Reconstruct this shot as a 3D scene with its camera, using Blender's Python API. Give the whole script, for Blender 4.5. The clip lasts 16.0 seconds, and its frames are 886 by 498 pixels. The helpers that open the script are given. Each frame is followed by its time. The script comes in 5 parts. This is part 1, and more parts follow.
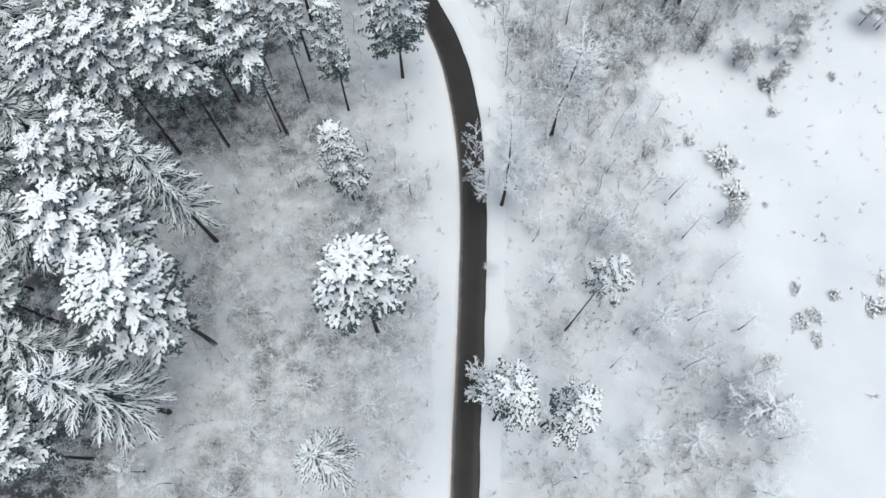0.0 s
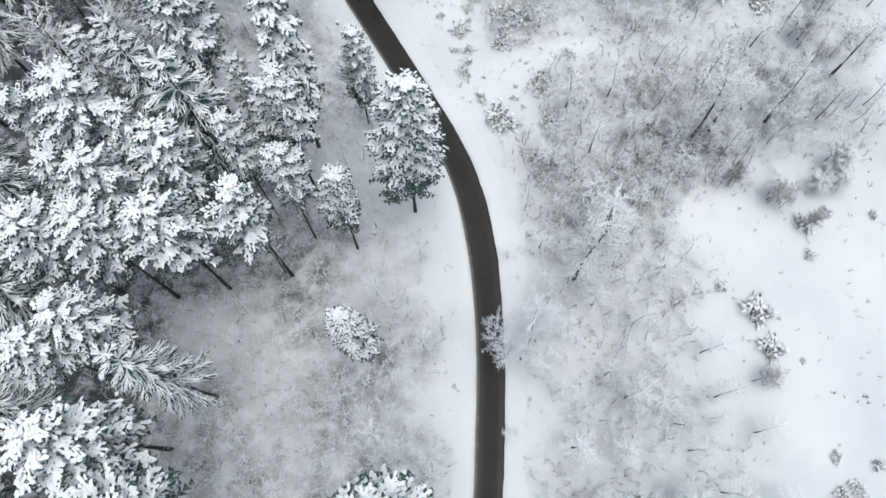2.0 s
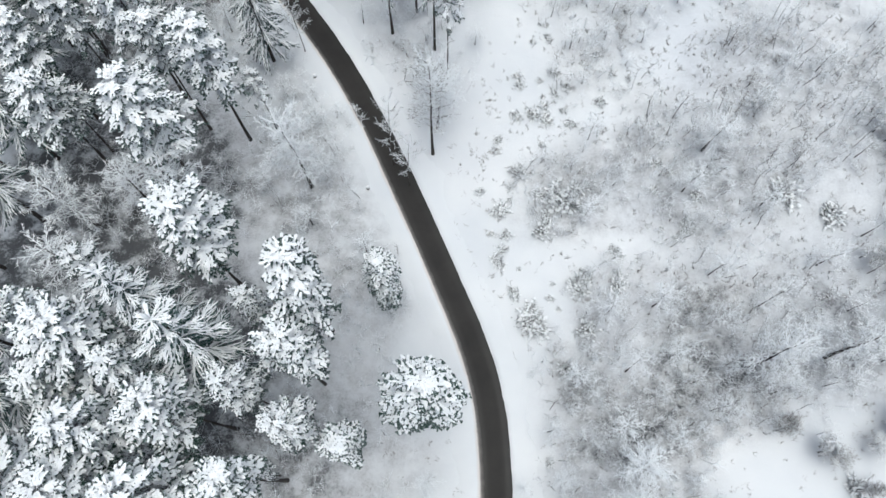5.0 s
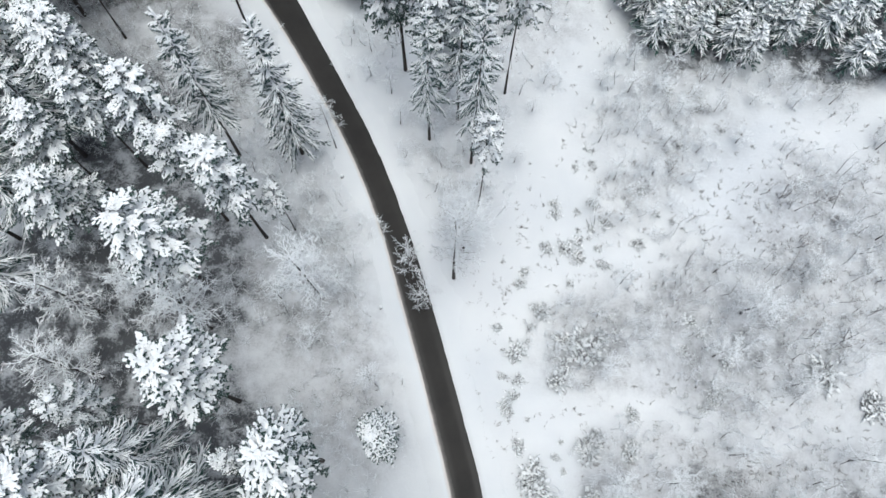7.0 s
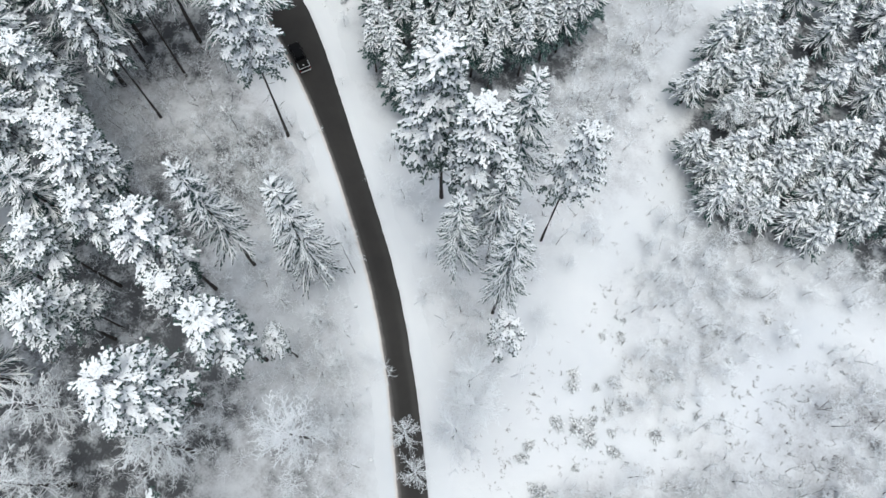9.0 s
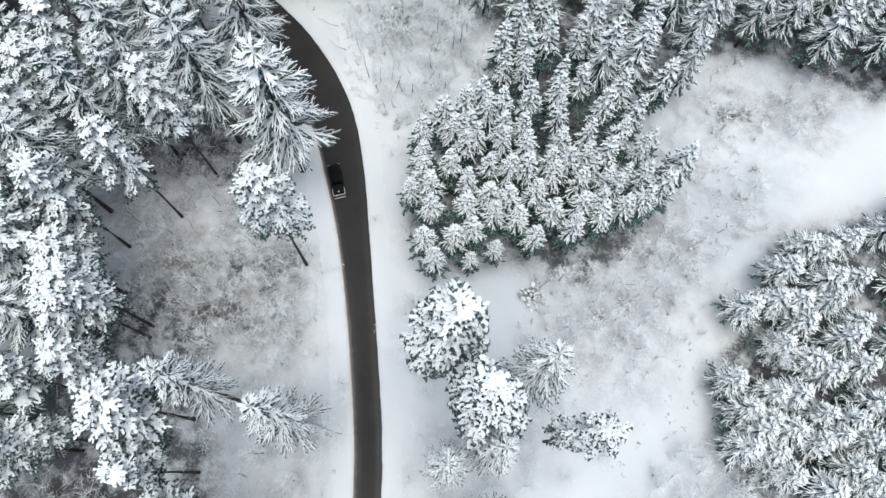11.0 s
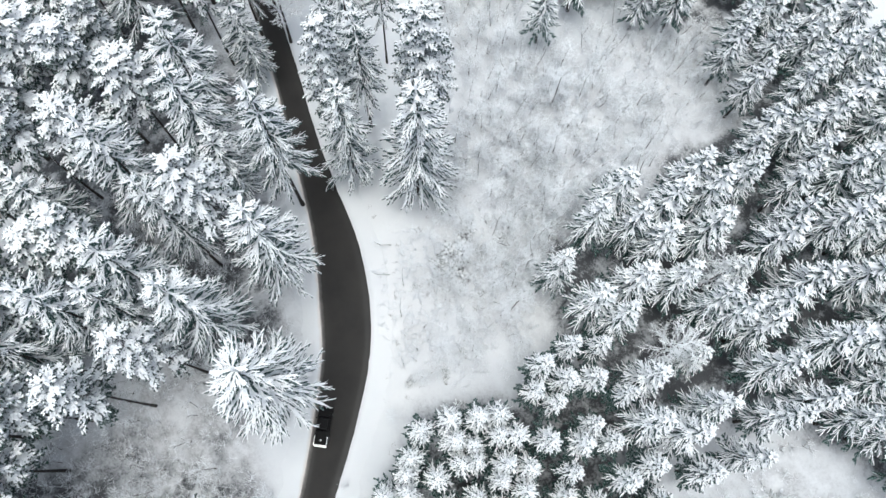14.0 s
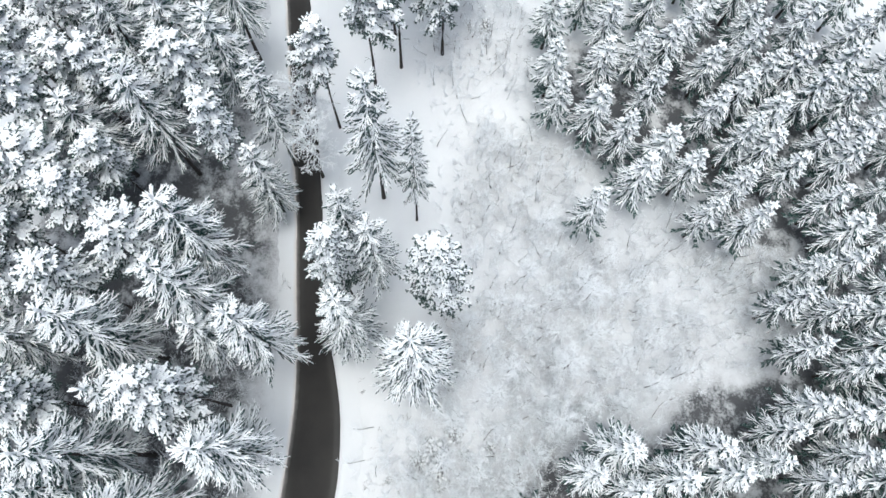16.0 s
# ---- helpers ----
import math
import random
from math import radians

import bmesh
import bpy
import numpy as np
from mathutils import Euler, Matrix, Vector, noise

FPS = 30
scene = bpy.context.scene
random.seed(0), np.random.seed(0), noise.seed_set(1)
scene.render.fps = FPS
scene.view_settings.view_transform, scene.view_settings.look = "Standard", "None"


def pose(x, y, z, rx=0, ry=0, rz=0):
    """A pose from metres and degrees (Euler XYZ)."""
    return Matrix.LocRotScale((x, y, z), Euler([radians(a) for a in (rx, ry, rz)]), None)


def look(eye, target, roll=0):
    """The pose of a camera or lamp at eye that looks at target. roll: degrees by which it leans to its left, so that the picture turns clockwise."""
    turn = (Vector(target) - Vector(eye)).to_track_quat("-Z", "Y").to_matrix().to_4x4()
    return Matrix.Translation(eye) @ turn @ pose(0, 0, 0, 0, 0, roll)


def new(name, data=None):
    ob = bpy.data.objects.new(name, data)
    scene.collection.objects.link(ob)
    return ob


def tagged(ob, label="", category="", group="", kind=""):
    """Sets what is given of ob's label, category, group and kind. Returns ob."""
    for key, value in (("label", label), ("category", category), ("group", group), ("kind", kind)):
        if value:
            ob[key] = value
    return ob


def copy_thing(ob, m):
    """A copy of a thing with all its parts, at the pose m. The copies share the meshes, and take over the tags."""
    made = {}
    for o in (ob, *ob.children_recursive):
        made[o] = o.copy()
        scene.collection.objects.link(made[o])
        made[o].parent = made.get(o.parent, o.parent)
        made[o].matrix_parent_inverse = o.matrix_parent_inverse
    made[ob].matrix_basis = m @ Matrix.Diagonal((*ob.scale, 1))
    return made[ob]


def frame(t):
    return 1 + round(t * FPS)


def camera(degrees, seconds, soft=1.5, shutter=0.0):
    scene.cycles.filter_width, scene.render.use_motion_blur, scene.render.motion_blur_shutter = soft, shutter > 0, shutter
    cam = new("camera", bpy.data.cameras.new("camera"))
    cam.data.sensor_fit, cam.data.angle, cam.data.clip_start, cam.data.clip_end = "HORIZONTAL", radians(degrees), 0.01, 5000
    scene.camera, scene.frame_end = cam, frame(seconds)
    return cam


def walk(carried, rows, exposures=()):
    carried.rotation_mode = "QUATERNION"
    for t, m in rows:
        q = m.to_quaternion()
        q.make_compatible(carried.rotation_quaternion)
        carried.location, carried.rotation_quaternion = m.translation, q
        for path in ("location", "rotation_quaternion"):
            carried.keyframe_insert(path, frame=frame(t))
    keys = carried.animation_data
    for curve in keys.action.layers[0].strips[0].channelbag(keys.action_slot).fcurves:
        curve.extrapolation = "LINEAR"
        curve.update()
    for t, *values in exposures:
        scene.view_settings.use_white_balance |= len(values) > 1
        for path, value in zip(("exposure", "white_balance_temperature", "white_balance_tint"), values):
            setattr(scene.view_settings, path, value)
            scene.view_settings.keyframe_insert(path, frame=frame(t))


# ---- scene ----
cam = camera(63.1, 16.0)
METRES, EYE, TILT, LEAN, TURN = 190.0, 97.6, -72.0, 0.0, 0.0
ROWS = [
    (0.0, 0.0, 0.0, 0.0, 0.0, 0.0, -0.0),
    (0.5, -0.0034, 0.0089, 0.0287, 0.02, -0.01, 0.0),
    (1.0, -0.0061, 0.0177, 0.0574, 0.03, -0.08, -0.01),
    (1.5, -0.0082, 0.0264, 0.0845, 0.09, -0.05, -0.09),
    (2.0, -0.0098, 0.0347, 0.1109, 0.17, -0.02, -0.35),
    (2.5, -0.0106, 0.0429, 0.1364, 0.36, 0.01, -0.76),
    (3.0, -0.0124, 0.0508, 0.1612, 0.45, 0.09, -1.25),
    (3.5, -0.0135, 0.0585, 0.186, 0.74, 0.09, -2.15),
    (4.0, -0.0153, 0.0663, 0.2103, 1.08, 0.1, -3.44),
    (6.5, -0.0255, 0.1052, 0.332, 3.7, -0.41, -12.13),
    (7.0, -0.0289, 0.1128, 0.3569, 4.31, -0.6, -14.05),
    (7.5, -0.0333, 0.1205, 0.3825, 4.95, -0.79, -15.91),
    (8.0, -0.0393, 0.1285, 0.4095, 5.6, -1.04, -17.89),
    (8.5, -0.0465, 0.1367, 0.4372, 6.44, -1.35, -20.41),
    (11.0, -0.1098, 0.1804, 0.589, 11.66, -4.54, -35.21),
    (11.5, -0.1269, 0.1894, 0.6189, 13.02, -5.38, -38.2),
    (12.0, -0.1457, 0.1985, 0.6488, 14.68, -6.5, -41.4),
    (12.5, -0.1656, 0.2074, 0.6779, 16.69, -7.87, -44.65),
    (13.0, -0.1873, 0.2163, 0.7062, 18.86, -9.43, -47.74),
    (13.5, -0.2099, 0.2249, 0.7334, 21.41, -11.26, -50.79),
    (14.0, -0.236, 0.2333, 0.7594, 24.23, -13.57, -53.87),
    (14.5, -0.2631, 0.241, 0.7839, 27.6, -16.36, -56.9),
    (15.0, -0.2913, 0.2485, 0.8064, 31.27, -19.4, -59.69),
    (15.5, -0.3212, 0.2555, 0.8279, 35.27, -22.91, -62.11),
    (16.0, -0.3524, 0.262, 0.8475, 39.58, -26.74, -64.27),
]
walk(cam, [(t, pose(0, 0, EYE, TILT, LEAN, TURN) @ pose(METRES * x, METRES * y, METRES * z, 90 + pitch, roll, yaw)) for t, x, y, z, yaw, pitch, roll in ROWS], [(0.0, -0.42, 5700, -1.5), (4.0, -0.40, 5700, -1.5), (8.0, -0.38, 5700, -1.5), (11.0, -0.26, 5700, -1.2), (13.0, -0.16, 5700, -1.0), (16.0, -0.06, 5700, -1.0)])

# ---- world, sun ----
world = bpy.data.worlds.new("overcast_sky")
scene.world = world
world.use_nodes = True
wn = world.node_tree
sky = wn.nodes.new("ShaderNodeTexSky")
sky.sky_type = "NISHITA"
sky.sun_disc = False
sky.sun_elevation = radians(84)
sky.sun_rotation = radians(146)
sky.dust_density = 8.0
sky.air_density = 0.5
sky.ozone_density = 0.3
wn.links.new(sky.outputs["Color"], wn.nodes["Background"].inputs["Color"])
wn.nodes["Background"].inputs["Strength"].default_value = 0.19
sun = new("sun", bpy.data.lights.new("sun", "SUN"))
sun.data.energy = 0.5
sun.data.angle = radians(80)
sun.data.color = (1.0, 0.97, 0.93)
sun.matrix_basis = look((4, -6, 80), (0, 0, 0))


# ---- materials ----
def material(name):
    mat = bpy.data.materials.new(name)
    mat.use_nodes = True
    return mat, mat.node_tree.nodes, mat.node_tree.links, mat.node_tree.nodes["Principled BSDF"]


def noise_node(nodes, links, scale, detail=4.0, rough=0.6, coords=None):
    n = nodes.new("ShaderNodeTexNoise")
    n.inputs["Scale"].default_value = scale
    n.inputs["Detail"].default_value = detail
    n.inputs["Roughness"].default_value = rough
    if coords is not None:
        links.new(coords, n.inputs["Vector"])
    return n


def ramp(nodes, links, src, stops):
    r = nodes.new("ShaderNodeValToRGB")
    el = r.color_ramp.elements
    while len(el) < len(stops):
        el.new(0.5)
    for e, (p, c) in zip(el, stops):
        e.position, e.color = p, (*c, 1.0)
    links.new(src, r.inputs["Fac"])
    return r


def mix_rgb(nodes, links, fac, a, b):
    m = nodes.new("ShaderNodeMix")
    m.data_type = "RGBA"
    for sock, val in ((m.inputs[0], fac), (m.inputs[6], a), (m.inputs[7], b)):
        if isinstance(val, (tuple, list)):
            sock.default_value = (*val, 1.0)
        elif isinstance(val, (int, float)):
            sock.default_value = val
        else:
            links.new(val, sock)
    return m.outputs[2]


def maths(nodes, links, op, a, b=0.0):
    m = nodes.new("ShaderNodeMath")
    m.operation = op
    for sock, val in ((m.inputs[0], a), (m.inputs[1], b)):
        if isinstance(val, (int, float)):
            sock.default_value = val
        else:
            links.new(val, sock)
    return m.outputs[0]


def bump(nodes, links, bsdf, height, strength, distance):
    b = nodes.new("ShaderNodeBump")
    b.inputs["Strength"].default_value = strength
    b.inputs["Distance"].default_value = distance
    links.new(height, b.inputs["Height"])
    links.new(b.outputs["Normal"], bsdf.inputs["Normal"])


def world_pos(nodes):
    return nodes.new("ShaderNodeNewGeometry").outputs["Position"]


def snow_material():
    mat, n, l, b = material("fresh_snow")
    pos = world_pos(n)
    big, fine = noise_node(n, l, 0.6, 3, 0.5, pos), noise_node(n, l, 9.0, 5, 0.65, pos)
    col = ramp(n, l, big.outputs["Fac"], [(0.3, (0.90, 0.92, 0.94)), (0.7, (0.95, 0.95, 0.95))])
    l.new(col.outputs["Color"], b.inputs["Base Color"])
    b.inputs["Roughness"].default_value = 0.75
    b.inputs["Specular IOR Level"].default_value = 0.2
    bump(n, l, b, fine.outputs["Fac"], 0.6, 0.12)
    return mat


def needle_material(name, dark, pale, frosty):
    mat, n, l, b = material(name)
    info = n.new("ShaderNodeObjectInfo")
    pos = world_pos(n)
    fine, mid = noise_node(n, l, 6.0, 3, 0.6, pos), noise_node(n, l, 1.3, 2, 0.5, pos)
    green = mix_rgb(n, l, info.outputs["Random"], dark, pale)
    frost = ramp(n, l, fine.outputs["Fac"], [(0.50, (0, 0, 0)), (0.70, (0.75, 0.75, 0.75))])
    more = maths(n, l, "MULTIPLY", frost.outputs["Color"], maths(n, l, "ADD", mid.outputs["Fac"], frosty))
    l.new(mix_rgb(n, l, more, green, (0.60, 0.65, 0.66)), b.inputs["Base Color"])
    b.inputs["Roughness"].default_value = 0.8
    b.inputs["Specular IOR Level"].default_value = 0.2
    return mat


def bark_material(name, dark, pale, snow_from, snow_to):
    """Bark with snow lying on whatever faces up."""
    mat, n, l, b = material(name)
    geo = n.new("ShaderNodeNewGeometry")
    fine = noise_node(n, l, 7.0, 4, 0.65, geo.outputs["Position"])
    bark = ramp(n, l, fine.outputs["Fac"], [(0.35, dark), (0.65, pale)])
    sep = n.new("ShaderNodeSeparateXYZ")
    l.new(geo.outputs["Normal"], sep.inputs[0])
    up = maths(n, l, "ADD", sep.outputs["Z"], maths(n, l, "MULTIPLY", maths(n, l, "SUBTRACT", fine.outputs["Fac"], 0.5), 1.1))
    mask = ramp(n, l, up, [(snow_from, (0, 0, 0)), (snow_to, (1, 1, 1))])
    l.new(mix_rgb(n, l, mask.outputs["Color"], bark.outputs["Color"], (0.84, 0.86, 0.88)), b.inputs["Base Color"])
    b.inputs["Roughness"].default_value = 0.85
    b.inputs["Specular IOR Level"].default_value = 0.2
    return mat


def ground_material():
    """Snow sheet; a point attribute tells where stalks and litter come through and where canopy shade is painted dark.
    """
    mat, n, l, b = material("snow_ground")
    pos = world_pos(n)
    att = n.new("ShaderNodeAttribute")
    att.attribute_name = "brush_shade"
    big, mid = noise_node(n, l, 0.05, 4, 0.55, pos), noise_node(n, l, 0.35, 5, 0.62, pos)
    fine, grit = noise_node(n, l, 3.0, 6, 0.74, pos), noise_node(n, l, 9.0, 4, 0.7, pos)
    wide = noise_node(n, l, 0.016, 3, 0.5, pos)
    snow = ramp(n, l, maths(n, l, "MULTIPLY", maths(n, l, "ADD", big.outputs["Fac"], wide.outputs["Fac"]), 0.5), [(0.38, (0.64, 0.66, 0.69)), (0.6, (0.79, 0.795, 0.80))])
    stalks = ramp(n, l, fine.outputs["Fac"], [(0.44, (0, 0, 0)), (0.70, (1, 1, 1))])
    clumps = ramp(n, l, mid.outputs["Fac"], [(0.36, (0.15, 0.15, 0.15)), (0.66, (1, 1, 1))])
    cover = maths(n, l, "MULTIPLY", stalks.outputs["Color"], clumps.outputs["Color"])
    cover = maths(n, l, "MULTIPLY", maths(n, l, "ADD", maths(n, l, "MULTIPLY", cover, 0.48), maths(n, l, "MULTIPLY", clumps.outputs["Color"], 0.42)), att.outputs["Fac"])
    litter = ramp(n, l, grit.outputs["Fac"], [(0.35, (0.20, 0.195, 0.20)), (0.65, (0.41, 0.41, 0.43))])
    # values above 1.1 go darker still, for dense scrub and painted canopy shade
    scrub_shade = maths(n, l, "MULTIPLY", maths(n, l, "SUBTRACT", att.outputs["Fac"], 1.1), 1.1)
    bare = ramp(n, l, scrub_shade, [(0.0, (0, 0, 0)), (1.0, (1, 1, 1))])
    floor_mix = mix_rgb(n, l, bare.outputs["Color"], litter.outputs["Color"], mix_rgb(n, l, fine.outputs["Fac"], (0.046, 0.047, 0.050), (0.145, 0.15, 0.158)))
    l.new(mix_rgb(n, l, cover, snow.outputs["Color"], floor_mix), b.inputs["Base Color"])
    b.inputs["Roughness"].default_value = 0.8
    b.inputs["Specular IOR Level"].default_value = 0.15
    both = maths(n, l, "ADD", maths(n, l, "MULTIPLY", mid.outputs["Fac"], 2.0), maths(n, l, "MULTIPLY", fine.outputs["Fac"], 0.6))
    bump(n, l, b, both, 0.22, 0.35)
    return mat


def road_material():
    """Wet asphalt; UV y runs across the road, and slush lies along its edges."""
    mat, n, l, b = material("wet_asphalt")
    pos = world_pos(n)
    uv = n.new("ShaderNodeUVMap")
    sep = n.new("ShaderNodeSeparateXYZ")
    l.new(uv.outputs["UV"], sep.inputs[0])
    big, fine = noise_node(n, l, 0.25, 4, 0.6, pos), noise_node(n, l, 14.0, 3, 0.6, pos)
    edge_n = noise_node(n, l, 0.9, 5, 0.7, pos)
    base = ramp(n, l, big.outputs["Fac"], [(0.3, (0.015, 0.0138, 0.013)), (0.7, (0.028, 0.0255, 0.023))])
    tar = mix_rgb(n, l, maths(n, l, "MULTIPLY", fine.outputs["Fac"], 0.35), base.outputs["Color"], (0.042, 0.039, 0.036))
    across = maths(n, l, "ABSOLUTE", maths(n, l, "SUBTRACT", sep.outputs["Y"], 0.5))
    slush = maths(n, l, "ADD", across, maths(n, l, "MULTIPLY", maths(n, l, "SUBTRACT", edge_n.outputs["Fac"], 0.5), 0.10))
    west = ramp(n, l, sep.outputs["Y"], [(0.49, (0.20, 0.20, 0.20)), (0.51, (0, 0, 0))])
    slush = maths(n, l, "ADD", slush, west.outputs["Color"])
    m = ramp(n, l, slush, [(0.42, (0, 0, 0)), (0.50, (0.22, 0.22, 0.22)), (0.60, (1, 1, 1))])
    l.new(mix_rgb(n, l, m.outputs["Color"], tar, (0.52, 0.48, 0.45)), b.inputs["Base Color"])
    track = maths(n, l, "ABSOLUTE", maths(n, l, "SUBTRACT", across, 0.22))
    gloss = ramp(n, l, track, [(0.02, (0.5, 0.5, 0.5)), (0.14, (0.7, 0.7, 0.7))])
    l.new(gloss.outputs["Color"], b.inputs["Roughness"])
    b.inputs["Specular IOR Level"].default_value = 0.3
    bump(n, l, b, fine.outputs["Fac"], 0.3, 0.01)
    return mat


def plain_material(name, colour, rough, metal=0.0, shine=0.5):
    mat, n, l, b = material(name)
    nz = noise_node(n, l, 25.0, 3, 0.6)
    dark = tuple(c * 0.8 for c in colour)
    col = ramp(n, l, nz.outputs["Fac"], [(0.3, dark), (0.7, colour)])
    l.new(col.outputs["Color"], b.inputs["Base Color"])
    b.inputs["Roughness"].default_value = rough
    b.inputs["Metallic"].default_value = metal
    b.inputs["Specular IOR Level"].default_value = shine
    return mat


def branch_snow_material(name, scale, first):
    """Snow on boughs, with needles poking through in specks."""
    mat, n, l, b = material(name)
    pos = world_pos(n)
    big, fine, speck = noise_node(n, l, 0.9, 3, 0.5, pos), noise_node(n, l, 6.0, 5, 0.7, pos), noise_node(n, l, scale, 3, 0.62, pos)
    col = ramp(n, l, big.outputs["Fac"], [(0.3, (0.90, 0.92, 0.94)), (0.7, (0.96, 0.96, 0.96))])
    bare = maths(n, l, "ADD", speck.outputs["Fac"], maths(n, l, "MULTIPLY", maths(n, l, "SUBTRACT", big.outputs["Fac"], 0.5), 0.25))
    mask = ramp(n, l, bare, [(first, (0, 0, 0)), (first + 0.07, (0.9, 0.9, 0.9))])
    l.new(mix_rgb(n, l, mask.outputs["Color"], col.outputs["Color"], (0.07, 0.10, 0.09)), b.inputs["Base Color"])
    b.inputs["Roughness"].default_value = 0.75
    b.inputs["Specular IOR Level"].default_value = 0.2
    bump(n, l, b, fine.outputs["Fac"], 0.3, 0.12)
    return mat


SNOW = snow_material()
BOUGH_SNOW = branch_snow_material("snow_on_boughs", 9.0, 0.62)
PINE_SNOW = branch_snow_material("snow_pads_on_pine", 7.5, 0.65)
YOUNG_SNOW = branch_snow_material("snow_on_young_boughs", 8.0, 0.64)
PINE_NEEDLES = needle_material("pine_needles", (0.022, 0.044, 0.036), (0.040, 0.072, 0.058), 0.9)
SPRUCE_NEEDLES = needle_material("spruce_needles", (0.017, 0.046, 0.040), (0.036, 0.084, 0.070), 0.8)
BARK = bark_material("dark_bark", (0.030, 0.026, 0.024), (0.085, 0.075, 0.068), 0.55, 0.85)
FROSTED = bark_material("frosted_twigs", (0.10, 0.09, 0.085), (0.24, 0.22, 0.21), -0.12, 0.25)
HOAR = bark_material("hoar_twigs", (0.50, 0.50, 0.51), (0.76, 0.76, 0.77), -0.6, 0.0)
DARK_TWIGS = bark_material("dark_twigs", (0.035, 0.036, 0.034), (0.10, 0.10, 0.095), 0.55, 0.95)
BROWN_TWIGS = bark_material("brown_twigs", (0.085, 0.066, 0.058), (0.21, 0.17, 0.15), 0.40, 0.85)


def verge_material(name, tint, much):
    """Ploughed snow; UV y runs outwards from the asphalt, and splashed dirt tints its first half metre."""
    mat, n, l, b = material(name)
    pos = world_pos(n)
    uv = n.new("ShaderNodeUVMap")
    sep = n.new("ShaderNodeSeparateXYZ")
    l.new(uv.outputs["UV"], sep.inputs[0])
    big, fine = noise_node(n, l, 0.5, 5, 0.6, pos), noise_node(n, l, 3.0, 5, 0.65, pos)
    mid, wide = noise_node(n, l, 0.05, 4, 0.55, pos), noise_node(n, l, 0.016, 3, 0.5, pos)
    snow = ramp(n, l, maths(n, l, "MULTIPLY", maths(n, l, "ADD", mid.outputs["Fac"], wide.outputs["Fac"]), 0.5), [(0.38, (0.66, 0.68, 0.71)), (0.6, (0.80, 0.805, 0.81))])
    near = maths(n, l, "ADD", sep.outputs["Y"], maths(n, l, "MULTIPLY", maths(n, l, "SUBTRACT", big.outputs["Fac"], 0.5), 0.25))
    dirt = ramp(n, l, near, [(0.04, (much, much, much)), (0.42, (0, 0, 0))])
    l.new(mix_rgb(n, l, dirt.outputs["Color"], snow.outputs["Color"], tint), b.inputs["Base Color"])
    b.inputs["Roughness"].default_value = 0.8
    b.inputs["Specular IOR Level"].default_value = 0.15
    bump(n, l, b, fine.outputs["Fac"], 0.25, 0.12)
    return mat


GROUND = ground_material()
VERGE = {-1: verge_material("splashed_snow", (0.68, 0.62, 0.56), 0.8), 1: verge_material("ploughed_snow", (0.66, 0.66, 0.68), 0.5)}
ROAD = road_material()


# ---- ground ----
def plane_z(x, y):
    return 0.85 + 0.0112 * x - 0.0091 * y


ROAD_ROWS = [
    (2.6, -90, 3.5), (2.4, -40, 3.5), (2.8, -1.8, 3.5), (3.8, 18.7, 3.6), (4.4, 35.0, 3.7), (4.2, 44.5, 3.7), (3.4, 53.5, 3.9), (1.6, 62.5, 3.9),
    (-1.4, 70.2, 3.8), (-5.4, 77.6, 3.7), (-10.3, 86.2, 3.7), (-15.7, 95.4, 3.7), (-20.9, 103.7, 3.5), (-28.2, 113.8, 3.6), (-36.9, 123.7, 3.7),
    (-44.0, 131.3, 4.0), (-50.0, 137.4, 4.6), (-56.4, 143.4, 5.7), (-63.0, 148.8, 6.5), (-70.0, 152.6, 6.9), (-78.0, 155.8, 6.1), (-86.4, 157.9, 4.7),
    (-95.8, 160.2, 3.9), (-105.0, 162.8, 3.7), (-115.0, 165.3, 3.6), (-150.0, 174.0, 3.6), (-190.0, 186.0, 3.6),
]


def glide(rows, step):
    """Points along a smooth line through rows, about step metres apart."""
    out = []
    for i in range(1, len(rows) - 2):
        p0, p1, p2, p3 = (np.array(r, float) for r in rows[i - 1:i + 3])
        k = max(2, int(np.linalg.norm((p2 - p1)[:2]) / step))
        for j in range(k):
            t = j / k
            out.append(0.5 * (2 * p1 + (p2 - p0) * t + (2 * p0 - 5 * p1 + 4 * p2 - p3) * t * t + (3 * p1 - p0 - 3 * p2 + p3) * t ** 3))
    return np.array(out)


ROAD_LINE = glide(ROAD_ROWS, 0.8)


def road_gap(x, y):
    """Distance from the road's edge (negative on the road)."""
    d = np.hypot(ROAD_LINE[:, 0] - x, ROAD_LINE[:, 1] - y) - ROAD_LINE[:, 2] / 2
    return float(d.min())


def inside(x, y, poly):
    hit = False
    for (x0, y0), (x1, y1) in zip(poly, poly[1:] + poly[:1]):
        if (y0 > y) != (y1 > y) and x < (x1 - x0) * (y - y0) / (y1 - y0) + x0:
            hit = not hit
    return hit


